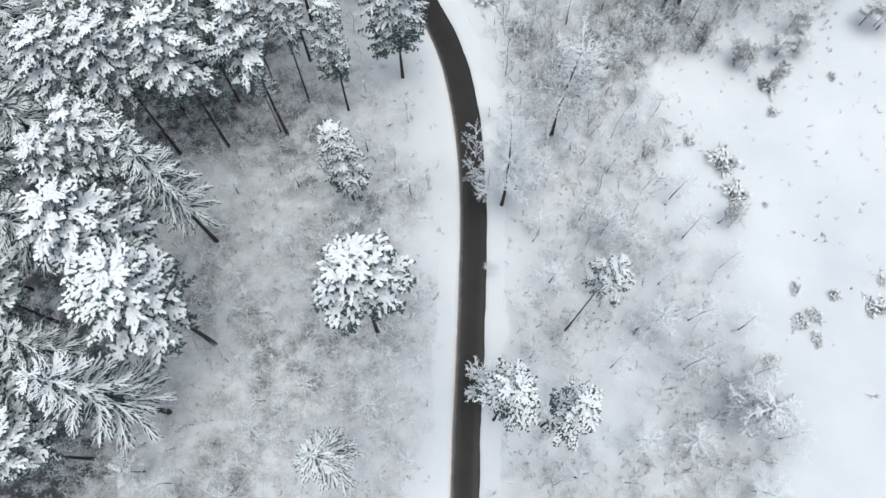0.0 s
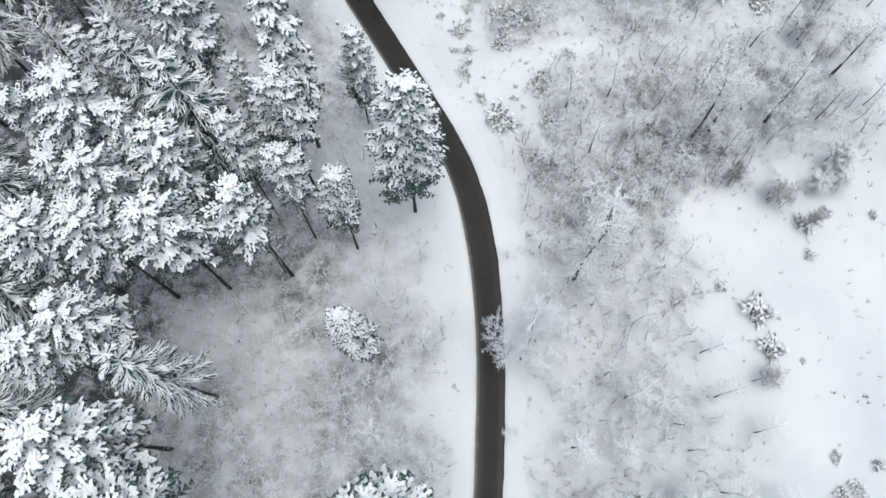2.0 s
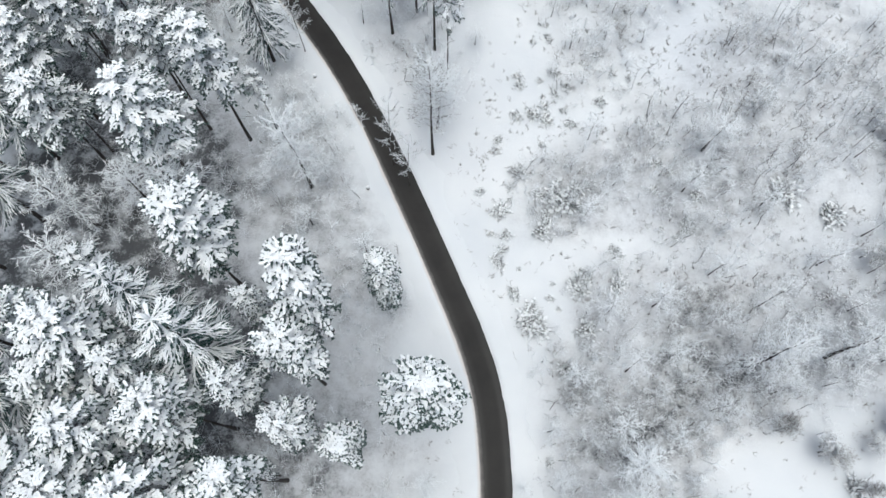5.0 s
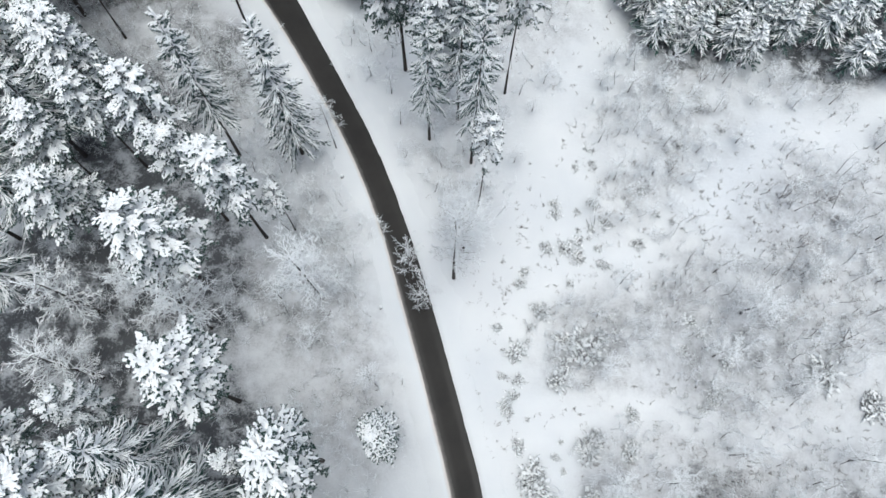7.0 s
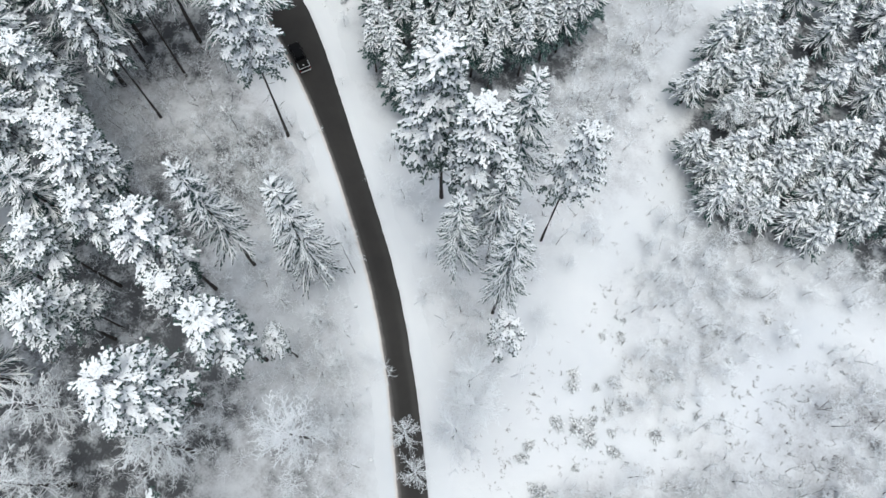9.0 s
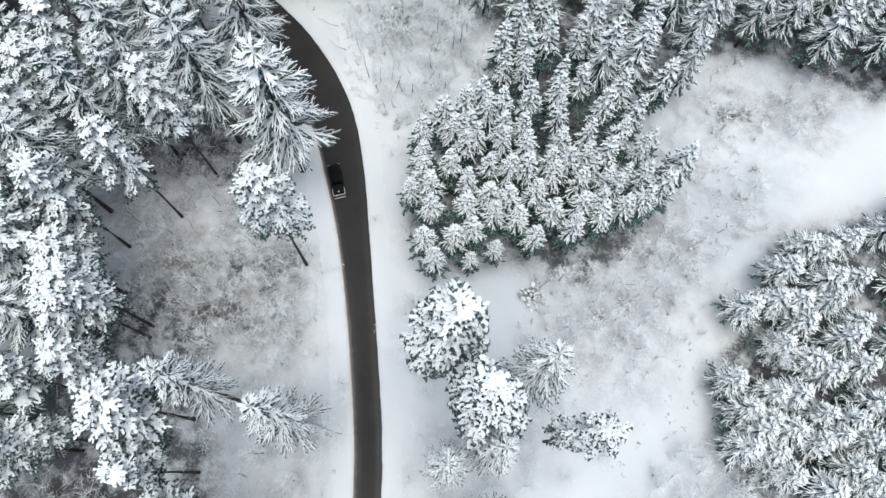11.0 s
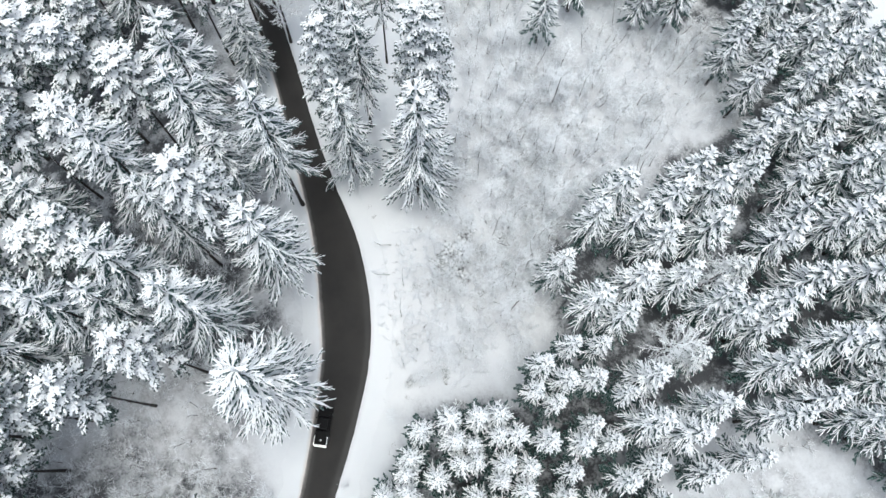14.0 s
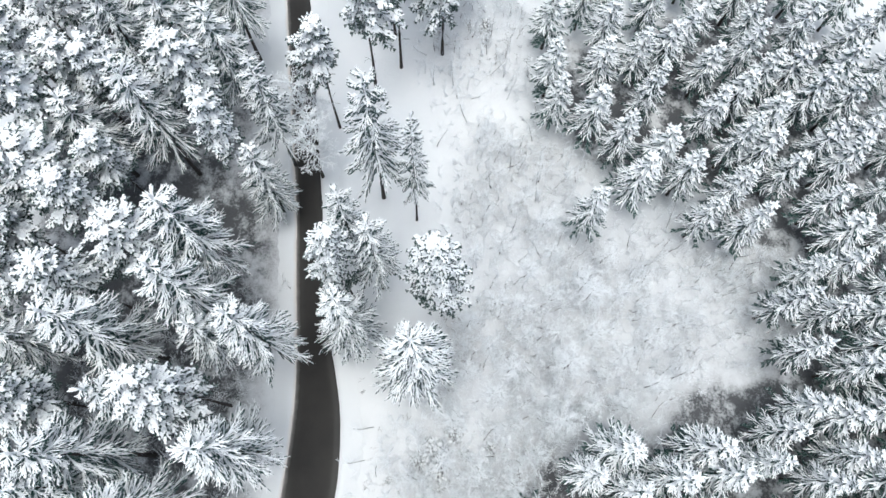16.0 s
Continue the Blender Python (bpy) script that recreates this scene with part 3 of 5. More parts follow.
def make_spruce(seed, height, radius, base_u, whorls, arms, sides, kind, spine, twig, full, load):
    """Spruce: whorls of drooping boughs that fork into long side shoots; spine and twig are the half widths of the snow on them. The top carries a solid cap of snow; below load the boughs are too sheltered to carry any."""
    rng = random.Random(seed)
    root = new(kind)
    big = kind == "spruce_tree"
    trunk = make_trunk(height, 0.011 * height, (0, 0), 0.97, 6)
    needles, snow = Form(), Form()
    z0 = height * base_u
    span = height * 0.97 - z0
    for w in range(whorls):
        u = (w + rng.uniform(0.3, 0.7)) / whorls
        z_whorl = z0 + span * u
        reach = radius * ((1 - u) ** full) * 0.90 + 0.11 * radius
        n = arms if u < 0.8 else arms + 1
        spin = rng.uniform(0, 6.28)
        heavy = min(1.0, max(0.0, (u - 0.30) / 0.45))
        for i in range(n):
            a = spin + 6.283 * i / n + rng.uniform(-0.22, 0.22)
            length = reach * rng.uniform(0.72, 1.14)
            z = z_whorl + rng.uniform(-0.4, 0.4) * span / whorls
            droop = length * rng.uniform(0.28, 0.50) * (1 - 0.75 * u)
            rise = length * 0.42 * u
            curl = rng.gauss(0, 0.10)

            def at(t):
                b = a + curl * t
                return Vector((math.cos(b) * length * t, math.sin(b) * length * t, z + rise * t - droop * t * t + 0.12 * droop * t))
            wide = spine * rng.uniform(0.8, 1.2) * ((1.0 - 0.22 * heavy) if big else (0.45 + 0.68 * heavy)) * (0.7 + 0.3 * min(1, length / 1.8))
            thin = twig * rng.uniform(0.85, 1.2) * (0.75 + 0.35 * heavy)
            laden = u > load
            bare = 0.03 if u > 0.5 else 0.18
            if laden:
                ts = (bare, 0.36, 0.64, 0.88, 1.03) if length > 1.5 or big else (bare, 0.5, 0.86, 1.03)
                pts = [at(t) + Vector((rng.gauss(0, 0.02), rng.gauss(0, 0.02), 0.08 if 0.1 < t < 1 else 0.02)) * min(1.6, length) for t in ts]
                snow.ridge(pts, [wide * f * rng.uniform(0.75, 1.2) for f in ((0.85, 1.0, 0.9, 0.7) if len(ts) == 5 else (0.9, 1.1, 0.7))], 0.6)
            low = UP * (0.14 + 0.05 * length)
            needles.fringe(at(0.06) - low, (at(0.95) - at(0.06)).normalized(), length * 0.92, (0.20 if laden else 0.42) + 0.7 * wide, 0.0, 4 if length > 1.5 else 2, rng)
            k = sides if length > 1.5 else max(3, int(sides * (0.35 + 0.5 * length / 1.5)))
            for j in range(k):
                t = 0.16 + 0.70 * (j + rng.uniform(0.15, 0.85)) / k
                turn = curl * t + (1 if (j + i) % 2 else -1) * (rng.uniform(0.15, 0.46) if big else rng.uniform(0.22, 0.58))
                e = Vector((math.cos(a + turn), math.sin(a + turn), 0))
                sl = (0.16 + (0.54 if big else 0.44) * (1.08 - t)) * length * rng.uniform(0.7, 1.15) + 0.10
                sl = min(sl, 2.1 if big else 1.4)
                p = at(t)
                q = p + e * sl + UP * (rise / length * sl * 0.7 - (0.22 + 0.35 * rng.random()) * sl * (1 - 0.6 * u))
                r = p.lerp(q, 0.5) + Vector((rng.gauss(0, 0.07), rng.gauss(0, 0.07), 0.07)) * sl
                if laden and rng.random() < 0.94:
                    snow.ridge([p + UP * 0.03, r, q.lerp(r, 0.14) + UP * 0.03, q], [thin * rng.uniform(0.6, 0.95), thin * rng.uniform(0.75, 1.3), thin * rng.uniform(0.6, 1.05)], 0.6)
                    if big and sl > 0.6:
                        b = a + turn + rng.choice((-1, 1)) * rng.uniform(0.4, 0.8)
                        g = Vector((math.cos(b), math.sin(b), -0.25)) * (sl * rng.uniform(0.3, 0.5))
                        snow.ridge([r + UP * 0.02, r + g * 0.55 + UP * 0.04, r + g], [thin * 0.6, thin * 0.7], 0.6)
                if not laden or j % 2 or big:
                    needles.fringe(p - low * 0.8, (q - p).normalized(), sl * 0.95, 0.12 + thin, 0.0, 2 if big else 1, rng)
    snow.tube([(0, 0, height * 0.94), (0, 0, height * 0.975), (0, 0, height * 1.02)], [0.16, 0.2, 0], 5)
    part("trunk", trunk, BARK, root, "straight dark trunk")
    tagged(part("crown", needles, SPRUCE_NEEDLES, root, "dark blue-green needles", False), kind="stuff")
    tagged(part("snow_load", snow, BOUGH_SNOW if big else YOUNG_SNOW, root, "ridges of white snow on the boughs"), kind="stuff")
    return root


def make_bare_tree(seed, kind, mat, limbs=22, shoots=3, thick=1.0):
    """Leafless tree: stem, rising limbs, branches and fine hoar-covered twigs. Height 15, crown radius about 4."""
    rng = random.Random(seed)
    root = new(kind)
    lean = (rng.uniform(-1.2, 1.2), rng.uniform(-1.2, 1.2))
    stem = make_trunk(15, 0.13 if shoots < 5 else 0.21, lean, 0.95, 6)
    form = Form()
    for i in range(limbs):
        u = 0.34 + 0.64 * (i + rng.random()) / limbs
        p = Vector((lean[0] * u * u * 0.9, lean[1] * u * u * 0.9, 14.2 * u))
        a = i * 2.4 + rng.uniform(-0.5, 0.5)
        d = Vector((math.cos(a), math.sin(a), rng.uniform(0.3, 0.8))).normalized()
        length = rng.uniform(2.8, 4.7) * (1.2 - 0.62 * u)
        bend = Vector((rng.gauss(0, 0.35), rng.gauss(0, 0.35), rng.uniform(-0.5, 0.5)))
        pts = [p, p + d * (length * 0.5), p + d * length + bend]
        form.tube(pts, [0.075 * thick, 0.06 * thick, 0], 3)
        for j in range(9):
            t = 0.18 + 0.82 * (j + rng.random()) / 9
            q = pts[0].lerp(pts[1], t * 2) if t < 0.5 else pts[1].lerp(pts[2], t * 2 - 1)
            side = (1 if j % 2 else -1) * rng.uniform(0.3, 0.9)
            e = Vector((math.cos(a + side), math.sin(a + side), rng.gauss(0.3, 0.35))).normalized()
            sl = length * rng.uniform(0.20, 0.46) * (1.15 - 0.5 * t)
            r = q + e * sl
            form.tube([q, q.lerp(r, 0.55) + Vector((rng.gauss(0, 0.05), rng.gauss(0, 0.05), 0.06)) * sl, r], [0.045 * thick, 0.04 * thick, 0], 3)
            for n in range(shoots):
                g = q.lerp(r, rng.uniform(0.2, 0.95))
                b = a + side + (1 if n % 2 else -1) * rng.uniform(0.3, 1.0)
                h = Vector((math.cos(b), math.sin(b), rng.gauss(0.1, 0.4))).normalized() * (sl * rng.uniform(0.28, 0.6))
                form.twig(g, g + h, 0.036 * thick)
    part("trunk", stem, BARK, root, "thin dark trunk")
    tagged(part("crown", form, mat, root, "fine hoar-covered branches", False), kind="stuff")
    return root


def make_brush(seed, twigs, stems, height):
    """A patch of leafless growth about 8 m across: a few saplings with fans of fine twigs, and low wiry scrub between."""
    rng = random.Random(seed)
    form = Form()
    for n in range(stems):
        sapling = n < stems * 0.16
        a, r = rng.uniform(0, 6.283), 4.4 * math.sqrt(rng.random())
        foot = Vector((r * math.cos(a), r * math.sin(a), -0.3))
        h = height * (rng.uniform(0.7, 1.25) if sapling else rng.uniform(0.16, 0.42))
        top = foot + Vector((rng.gauss(0, 0.16), rng.gauss(0, 0.16), 1)) * h
        mid = foot.lerp(top, 0.5) + Vector((rng.gauss(0, 0.05), rng.gauss(0, 0.05), 0)) * h
        form.use(0 if sapling and n % 3 == 0 else 1)
        form.tube([foot, mid, top], [0.05, 0.035, 0] if sapling else [0.024, 0.02, 0], 3)
        form.use(1)
        for j in range(18 if sapling else 8):
            t = rng.uniform(0.4, 1.0) if sapling else rng.uniform(0.1, 1.0)
            p = foot.lerp(mid, t * 2) if t < 0.5 else mid.lerp(top, t * 2 - 1)
            b = rng.uniform(0, 6.283)
            d = Vector((math.cos(b), math.sin(b), rng.uniform(0.1, 0.9))).normalized()
            q = p + d * (h * rng.uniform(0.14, 0.30) if sapling else h * rng.uniform(0.3, 0.8))
            form.twig(p, q, 0.030)
            e = (d + Vector((rng.gauss(0, 0.8), rng.gauss(0, 0.8), 0.1))).normalized()
            g = p.lerp(q, 0.5)
            form.twig(g, g + e * ((q - p).length * 0.6), 0.026)
    return form.mesh("brushwood", (BARK, twigs), False)


def make_bush(seed, mat, size, snowy):
    """A low bush with snow pads on its twigs."""
    rng = random.Random(seed)
    root = new("snowy_bush")
    twigs, snow = Form(), Form()
    for i in range(60):
        a, up = rng.uniform(0, 6.283), rng.uniform(0.15, 1.0)
        d = Vector((math.cos(a), math.sin(a), up)).normalized()
        length = size * rng.uniform(0.45, 0.95)
        p = Vector((rng.gauss(0, 0.22), rng.gauss(0, 0.22), -0.1)) * size
        q = p + d * length
        twigs.tube([p, p.lerp(q, 0.6) + Vector((0, 0, 0.1)), q], [0.05, 0.04, 0], 3)
        for _ in range(4):
            g = p.lerp(q, rng.uniform(0.4, 1))
            e = (d + Vector((rng.gauss(0, 0.7), rng.gauss(0, 0.7), 0))).normalized()
            twigs.twig(g, g + e * 0.4 * length, 0.038)
        if rng.random() < snowy:
            for _ in range(2):
                g = p.lerp(q, rng.uniform(0.6, 1.0)) + Vector((rng.gauss(0, 0.08), rng.gauss(0, 0.08), 0.03))
                snow.puff(g, d + Vector((0, 0, -0.4)), 0.15, 0.09, rng)
    tagged(part("twig_mass", twigs, mat, root, "dark twigs", False), kind="stuff")
    tagged(part("snow_load", snow, SNOW, root, "small pads of snow"), kind="stuff")
    return root


PLACED = {}


def place(key, maker, x, y, sx, sz, spin, label, category, group):
    """Sets one of the trees at x, y: the first stands as built, the others are copies of it."""
    m = Matrix.LocRotScale((x, y, ground_z(x, y) - 0.1), Euler((0, 0, spin)), (sx, sx, sz))
    if key not in PLACED:
        ob = PLACED[key] = maker()
    else:
        ob = copy_thing(PLACED[key], m)
    ob.matrix_basis = m
    return tagged(ob, label, category, group)


DICE = random.Random(11)


def pine(x, y, h, r, label="tall snow-laden Scots pine with a bare dark stem", crown=0.54):
    v = DICE.randrange(5 if crown == 0.54 else 2)
    place(("pine", v, crown), lambda: make_pine(100 + v, crown), x, y, 0.99 * r / 4, h / 30, DICE.uniform(0, 6.28), label, "pine tree", "old pines of the wood")


def spruce(x, y, h, r, label="tall spruce with drooping snow-covered boughs", foot=0.36):
    v = DICE.randrange(4 if foot == 0.36 else 2)
    place(("spruce", v, foot), lambda: make_spruce(200 + v, 30, 5, foot, 10 if foot > 0.3 else 14, 7, 9, "spruce_tree", 0.14, 0.056, 0.52, -1), x, y, 1.14 * r / 5, h / 30, DICE.uniform(0, 6.28), label, "spruce tree", "tall spruces of the wood")


def mid_spruce(x, y, h, r, group="half-grown spruces of the stand"):
    v = DICE.randrange(4)
    kind = "small_spruce" if "grove" in group else "half_grown_spruce"
    place(("mid", v, kind), lambda: make_spruce(300 + v, 20, 3.4, 0.26, 10, 8, 6, kind, 0.15, 0.066, 0.80, 0.10), x, y, (1.36 if "grove" in group else 1.26) * r / 3.4, h / 20, DICE.uniform(0, 6.28), "half-grown spruce with heavy snow on its boughs", "spruce tree", group)


def young_spruce(x, y, h, r, group="young spruces of the plantation"):
    v = DICE.randrange(5)
    place(("young", v), lambda: make_spruce(400 + v, 15, 2.5, 0.36, 9, 9, 4, "young_spruce", 0.18, 0.07, 0.90, 0.24), x, y, 1.24 * r / 2.5, h / 15, DICE.uniform(0, 6.28), "slim young spruce with star-shaped snowy boughs", "spruce tree", group)


def bare_tree(x, y, h, r, mat=None, label="leafless tree white with hoar frost"):
    v = DICE.randrange(4)
    mat = mat or FROSTED
    big = r > 3.5
    place(("bare", v, mat.name, big), lambda: make_bare_tree(500 + v, "bare_tree", mat, 30 if big else 18, 6 if big else 4, (1.05 if big else 0.9) * (2.0 if mat == BROWN_TWIGS else 1.0)), x, y, r / 4, h / 15, DICE.uniform(0, 6.28), label, "bare tree", "leafless trees")


def thicket(x, y, r):
    """A clump of thin brown stems."""
    for i in range(4):
        a = DICE.uniform(0, 6.28)
        bare_tree(x + 0.5 * r * math.cos(a), y + 0.5 * r * math.sin(a), DICE.uniform(4.5, 7.5), r * DICE.uniform(0.6, 0.9), BROWN_TWIGS, "brown leafless sapling in a thinly frosted thicket")


def bush(x, y, r):
    """A low snowy bush, or with r below 0 a brown thicket."""
    if r < 0:
        thicket(x, y, -r)
        return
    v = DICE.randrange(4)
    place(("bush", v), lambda: make_bush(600 + v, DARK_TWIGS, 1.0, 0.55), x, y, 1.1 * r, 1.1 * r, DICE.uniform(0, 6.28), "low leafless bush with pads of snow", "bush", "bushes on the open snow")


# ---- the wood west of the road ----
spruce(-36.3, 9, 35.5, 4.6)
spruce(-12.4, 2.5, 29, 3.2, "young pale spruce bowed under snow in the clearing")
pine(-31, 18, 35, 5.4)
pine(-37.4, 26, 35.5, 5.0)
pine(-12.9, 39, 24, 2.7, "small snow-covered pine branched to its foot in the clearing", 0.30)
pine(-24.3, 50.2, 16, 1.9, "small pine with a snowy top on a thin stem", 0.66)
spruce(-32.2, 32.8, 35, 3.6)
pine(-8.9, 19.5, 38, 5.2, "broad old pine standing alone, heaped with snow")
pine(-40.9, 38.5, 30.5, 3.6)
pine(-45.4, 46.3, 32, 4.0)
pine(-39, 46.5, 33, 4.0)
pine(-32, 47.8, 33.5, 4.5)
pine(-23.3, 49.7, 33, 4.1)
pine(-14.3, 53.8, 26.5, 3.0, "small pine with a full crown of snow", 0.36)
pine(-20.3, 55.2, 30, 2.6)
pine(-6.2, 59.6, 37, 4.1, "large pine beside the road, thick with snow to its foot", 0.26)
pine(-44.8, 35, 29, 4.0)
pine(-34, 74.3, 34, 4.8)
pine(-20.8, 69.8, 37, 4.5)
pine(-42.8, 68.4, 32, 2.3)
spruce(-36.4, 65.7, 37.5, 3.8)
spruce(-31, 62.4, 37, 4.9)
pine(-41.4, 61.2, 35, 4.4)
pine(-20.6, 62.5, 33, 3.7)
pine(-25.8, 58.4, 31.5, 2.6)
pine(-36.4, 59, 33, 3.1)
pine(-31, 55.3, 34.5, 4.0)
pine(-38.7, 52.8, 34, 4.0)
pine(-13.5, 73.8, 24.5, 2.6, "small dark pine, branched to its foot, dusted with snow", 0.30)
pine(-26, 67.6, 28, 2.1)
pine(-43, 88.3, 33, 4.4)
pine(-58.6, 91.2, 25, 4.0)
pine(-62, 107.6, 29, 4.0)
pine(-58.9, 103.3, 27, 3.5)
spruce(-46.2, 108.6, 35, 3.2)
pine(-49.4, 103.2, 32, 4.4)
pine(-38.1, 97.3, 31.5, 4.4)
pine(-61.9, 98, 26.5, 4.0)
spruce(-37.3, 111.4, 33.5, 3.5, "slim spruce beside the road with snow on every bough", 0.14)
pine(-34.4, 99.4, 17, 2.0, "small pine with a snowy top on a thin stem", 0.66)
pine(-44.5, 98.4, 29, 3.6)
pine(-58.3, 93, 19, 3.0)
pine(-51.6, 128.8, 36, 3.8)
spruce(-79, 126, 35, 4.0)
spruce(-77.4, 130.2, 32.5, 3.6)
spruce(-79.7, 133.6, 36, 4.4)
spruce(-72.2, 137.6, 36, 4.4)
pine(-71, 131.4, 33.5, 3.0)
pine(-70.7, 123.4, 31, 3.4)
spruce(-61.6, 139.8, 34, 5.8, "wide spruce beside the road, boughs bent with snow")
pine(-73.5, 115.5, 30, 4.0)
pine(-62.8, 109, 30, 3.9)
pine(-99.3, 136.2, 30.5, 4.0)
spruce(-91.6, 138.4, 36, 4.4)
pine(-82.5, 145, 37, 3.5, "pine with a round top heaped with snow")
spruce(-93.1, 148.4, 35, 4.2)
spruce(-85.6, 154.6, 37, 3.8)
spruce(-75, 148, 34.5, 4.4)
spruce(-83.4, 140.2, 34.5, 3.2)
pine(-87, 130.4, 31, 4.0)
pine(-107, 139.6, 32, 4.2)
spruce(-100, 150.4, 34.5, 4.5)
spruce(-88.5, 148.5, 27, 3.4)
pine(-112.4, 143.4, 28, 3.6)
pine(-100.6, 143.6, 31, 3.8)
pine(-112, 157, 31, 3.4)
spruce(-114, 163.2, 31, 3.0)
spruce(-107.5, 159.5, 24, 3.2, "dark spruce beside the road with thin snow", 0.14)

pine(-45, 3, 29, 4.0)
pine(-50.5, 14, 31, 4.2)
spruce(-45.5, 14.5, 27, 3.4)

# ---- between the roads ----
spruce(-86.0, 163.9, 27, 3.9, "dark spruce beside the road with thin snow", 0.12)
pine(-91.3, 165.4, 33, 2.9, "slim pine with a full snowy crown beside the road", 0.36)
spruce(-91.5, 169.8, 31, 3.3)
spruce(-78.0, 170.2, 33, 4.8, "spruce with snow-covered boughs down to its foot", 0.14)
pine(-86, 175.8, 35, 3.5, "pine with a full snowy crown beside the clearing", 0.36)
pine(-117.9, 171.4, 29, 3.6)
spruce(-104.8, 174.2, 37, 3.8)
spruce(-99.7, 177.7, 35, 2.1)
spruce(-96, 167.8, 30.5, 3.0)
pine(-26.2, 129.2, 40, 4.8, "broad old pine heaped with snow from top to foot", 0.36)
pine(-19.9, 126.1, 39.5, 4.2, "tall pine heaped with snow from top to foot", 0.36)
spruce(-17.1, 132, 37, 3.6)
pine(-10.2, 129, 36.5, 3.1)
spruce(-16.1, 122.7, 34, 2.7)
spruce(-19.4, 118.4, 32, 2.7)
spruce(-12.4, 116.2, 39, 2.8)
pine(-9.7, 109.8, 28, 2.3, "slim pine with a small snowy top", 0.66)
pine(6.6, 7.9, 33.5, 3.2)
pine(12.8, 7.1, 34.5, 2.9)
pine(16.6, 19.8, 33.5, 2.2, "slim pine with a small snowy top", 0.74)

# ---- young stands ----
for x, y, h in [(-48.2, 152.0, 14.9), (-47.3, 155.6, 16.0), (-44.9, 155.0, 14.5), (-46.1, 149.3, 14.1), (-44.8, 147.8, 13.4), (-42.4, 150.7, 13.7), (-42.2, 154.1, 14.4), (-41.6, 155.7, 15.0), (-45.7, 158.7, 15.9), (-44.6, 160.9, 16.5), (-42.6, 159.7, 15.9), (-41.5, 161.3, 16.6), (-43.3, 156.3, 15.0), (-39.4, 158.6, 16.2), (-37.5, 160.7, 15.0), (-38.1, 157.1, 15.5), (-35.5, 158.9, 15.2), (-38.9, 164.4, 16.7), (-42.1, 167.7, 16.9), (-44.6, 166.3, 16.9), (-46.7, 168.7, 18.5), (-46.8, 172.9, 19.0), (-44.9, 175.9, 18.8), (-42.0, 173.1, 18.8), (-43.6, 170.1, 18.7)]:
    young_spruce(x, y, h, DICE.uniform(1.75, 2.3))
for x, y, h in [(-38.4, 175.2, 19.0), (-37.5, 170.0, 16.8), (-34.7, 170.7, 16.7), (-36.4, 167.7, 16.5), (-34.3, 164.6, 16.9), (-32.2, 162.5, 14.3), (-29.6, 165.4, 15.2), (-44.2, 144.3, 13.8), (-42.8, 146.6, 13.3), (-39.0, 150.0, 14.0), (-37.9, 153.6, 13.7), (-35.4, 154.9, 14.5), (-33.6, 156.4, 15.0), (-31.7, 159.4, 14.0), (-29.6, 160.2, 15.4), (-28.1, 161.9, 16.0), (-26.0, 164.5, 15.9), (-26.1, 168.1, 15.3), (-30.1, 169.7, 17.4), (-29.8, 173.4, 16.9), (-26.0, 171.6, 16.8), (-40.6, 144.0, 13.9), (-37.1, 147.2, 13.3), (-35.5, 150.2, 13.6), (-33.2, 151.4, 13.5), (-30.7, 154.4, 13.7)]:
    young_spruce(x, y, h, DICE.uniform(1.75, 2.3))
for x, y, h in [(-30.1, 157.6, 15.0), (-26.7, 159.2, 14.6), (-26.4, 161.6, 14.9), (-24.0, 160.9, 15.3), (-22.3, 163.1, 14.9), (-20.3, 164.4, 16.0), (-17.2, 165.2, 15.5), (-17.1, 169.6, 16.6), (-38.8, 140.0, 13.3), (-35.8, 142.7, 12.7), (-34.4, 144.9, 13.5), (-33.3, 148.2, 14.2), (-30.4, 149.7, 14.1), (-27.3, 153.5, 13.9), (-24.6, 156.2, 15.1), (-22.8, 157.9, 15.5), (-22.3, 161.0, 15.5), (-36.0, 138.5, 13.8), (-27.1, 148.8, 14.5), (-23.7, 152.9, 15.5), (-21.7, 156.7, 14.6), (-19.9, 159.4, 14.9), (-18.3, 161.3, 16.3), (-22.6, 167.7, 15.7), (-25.6, 178.3, 17.6)]:
    young_spruce(x, y, h, DICE.uniform(1.75, 2.3))
for x, y, h in [(-60.2, 190.4, 20.7), (-58.8, 185.7, 19.7), (-55.6, 189.6, 20.1), (-56.9, 200.0, 21.0), (-55.3, 194.7, 21.6), (-49.6, 197.5, 20.7), (-46.3, 189.9, 20.1), (-49.0, 185.2, 19.7), (-51.6, 191.0, 19.4), (-53.7, 200.7, 21.6), (-39.2, 192.3, 23.5), (-37.2, 197.0, 23.4), (-41.5, 191.3, 22.3), (-46.4, 180.5, 20.7), (-49.7, 179.4, 18.9), (-41.2, 211.8, 23.3), (-41.8, 219.6, 21.6), (-43.6, 203.8, 22.0), (-37.2, 203.4, 21.4), (-33.7, 210.7, 20.8), (-30.0, 200.2, 23.2), (-31.3, 192.4, 23.0), (-36.0, 194.9, 20.0), (-31.7, 183.0, 22.2), (-25.4, 194.5, 21.1), (-26.4, 189.1, 23.1), (-30.8, 178.7, 20.8), (-34.1, 175.5, 21.7), (-38.6, 178.6, 20.7)]:
    mid_spruce(x, y, h, DICE.uniform(2.5, 3.4))
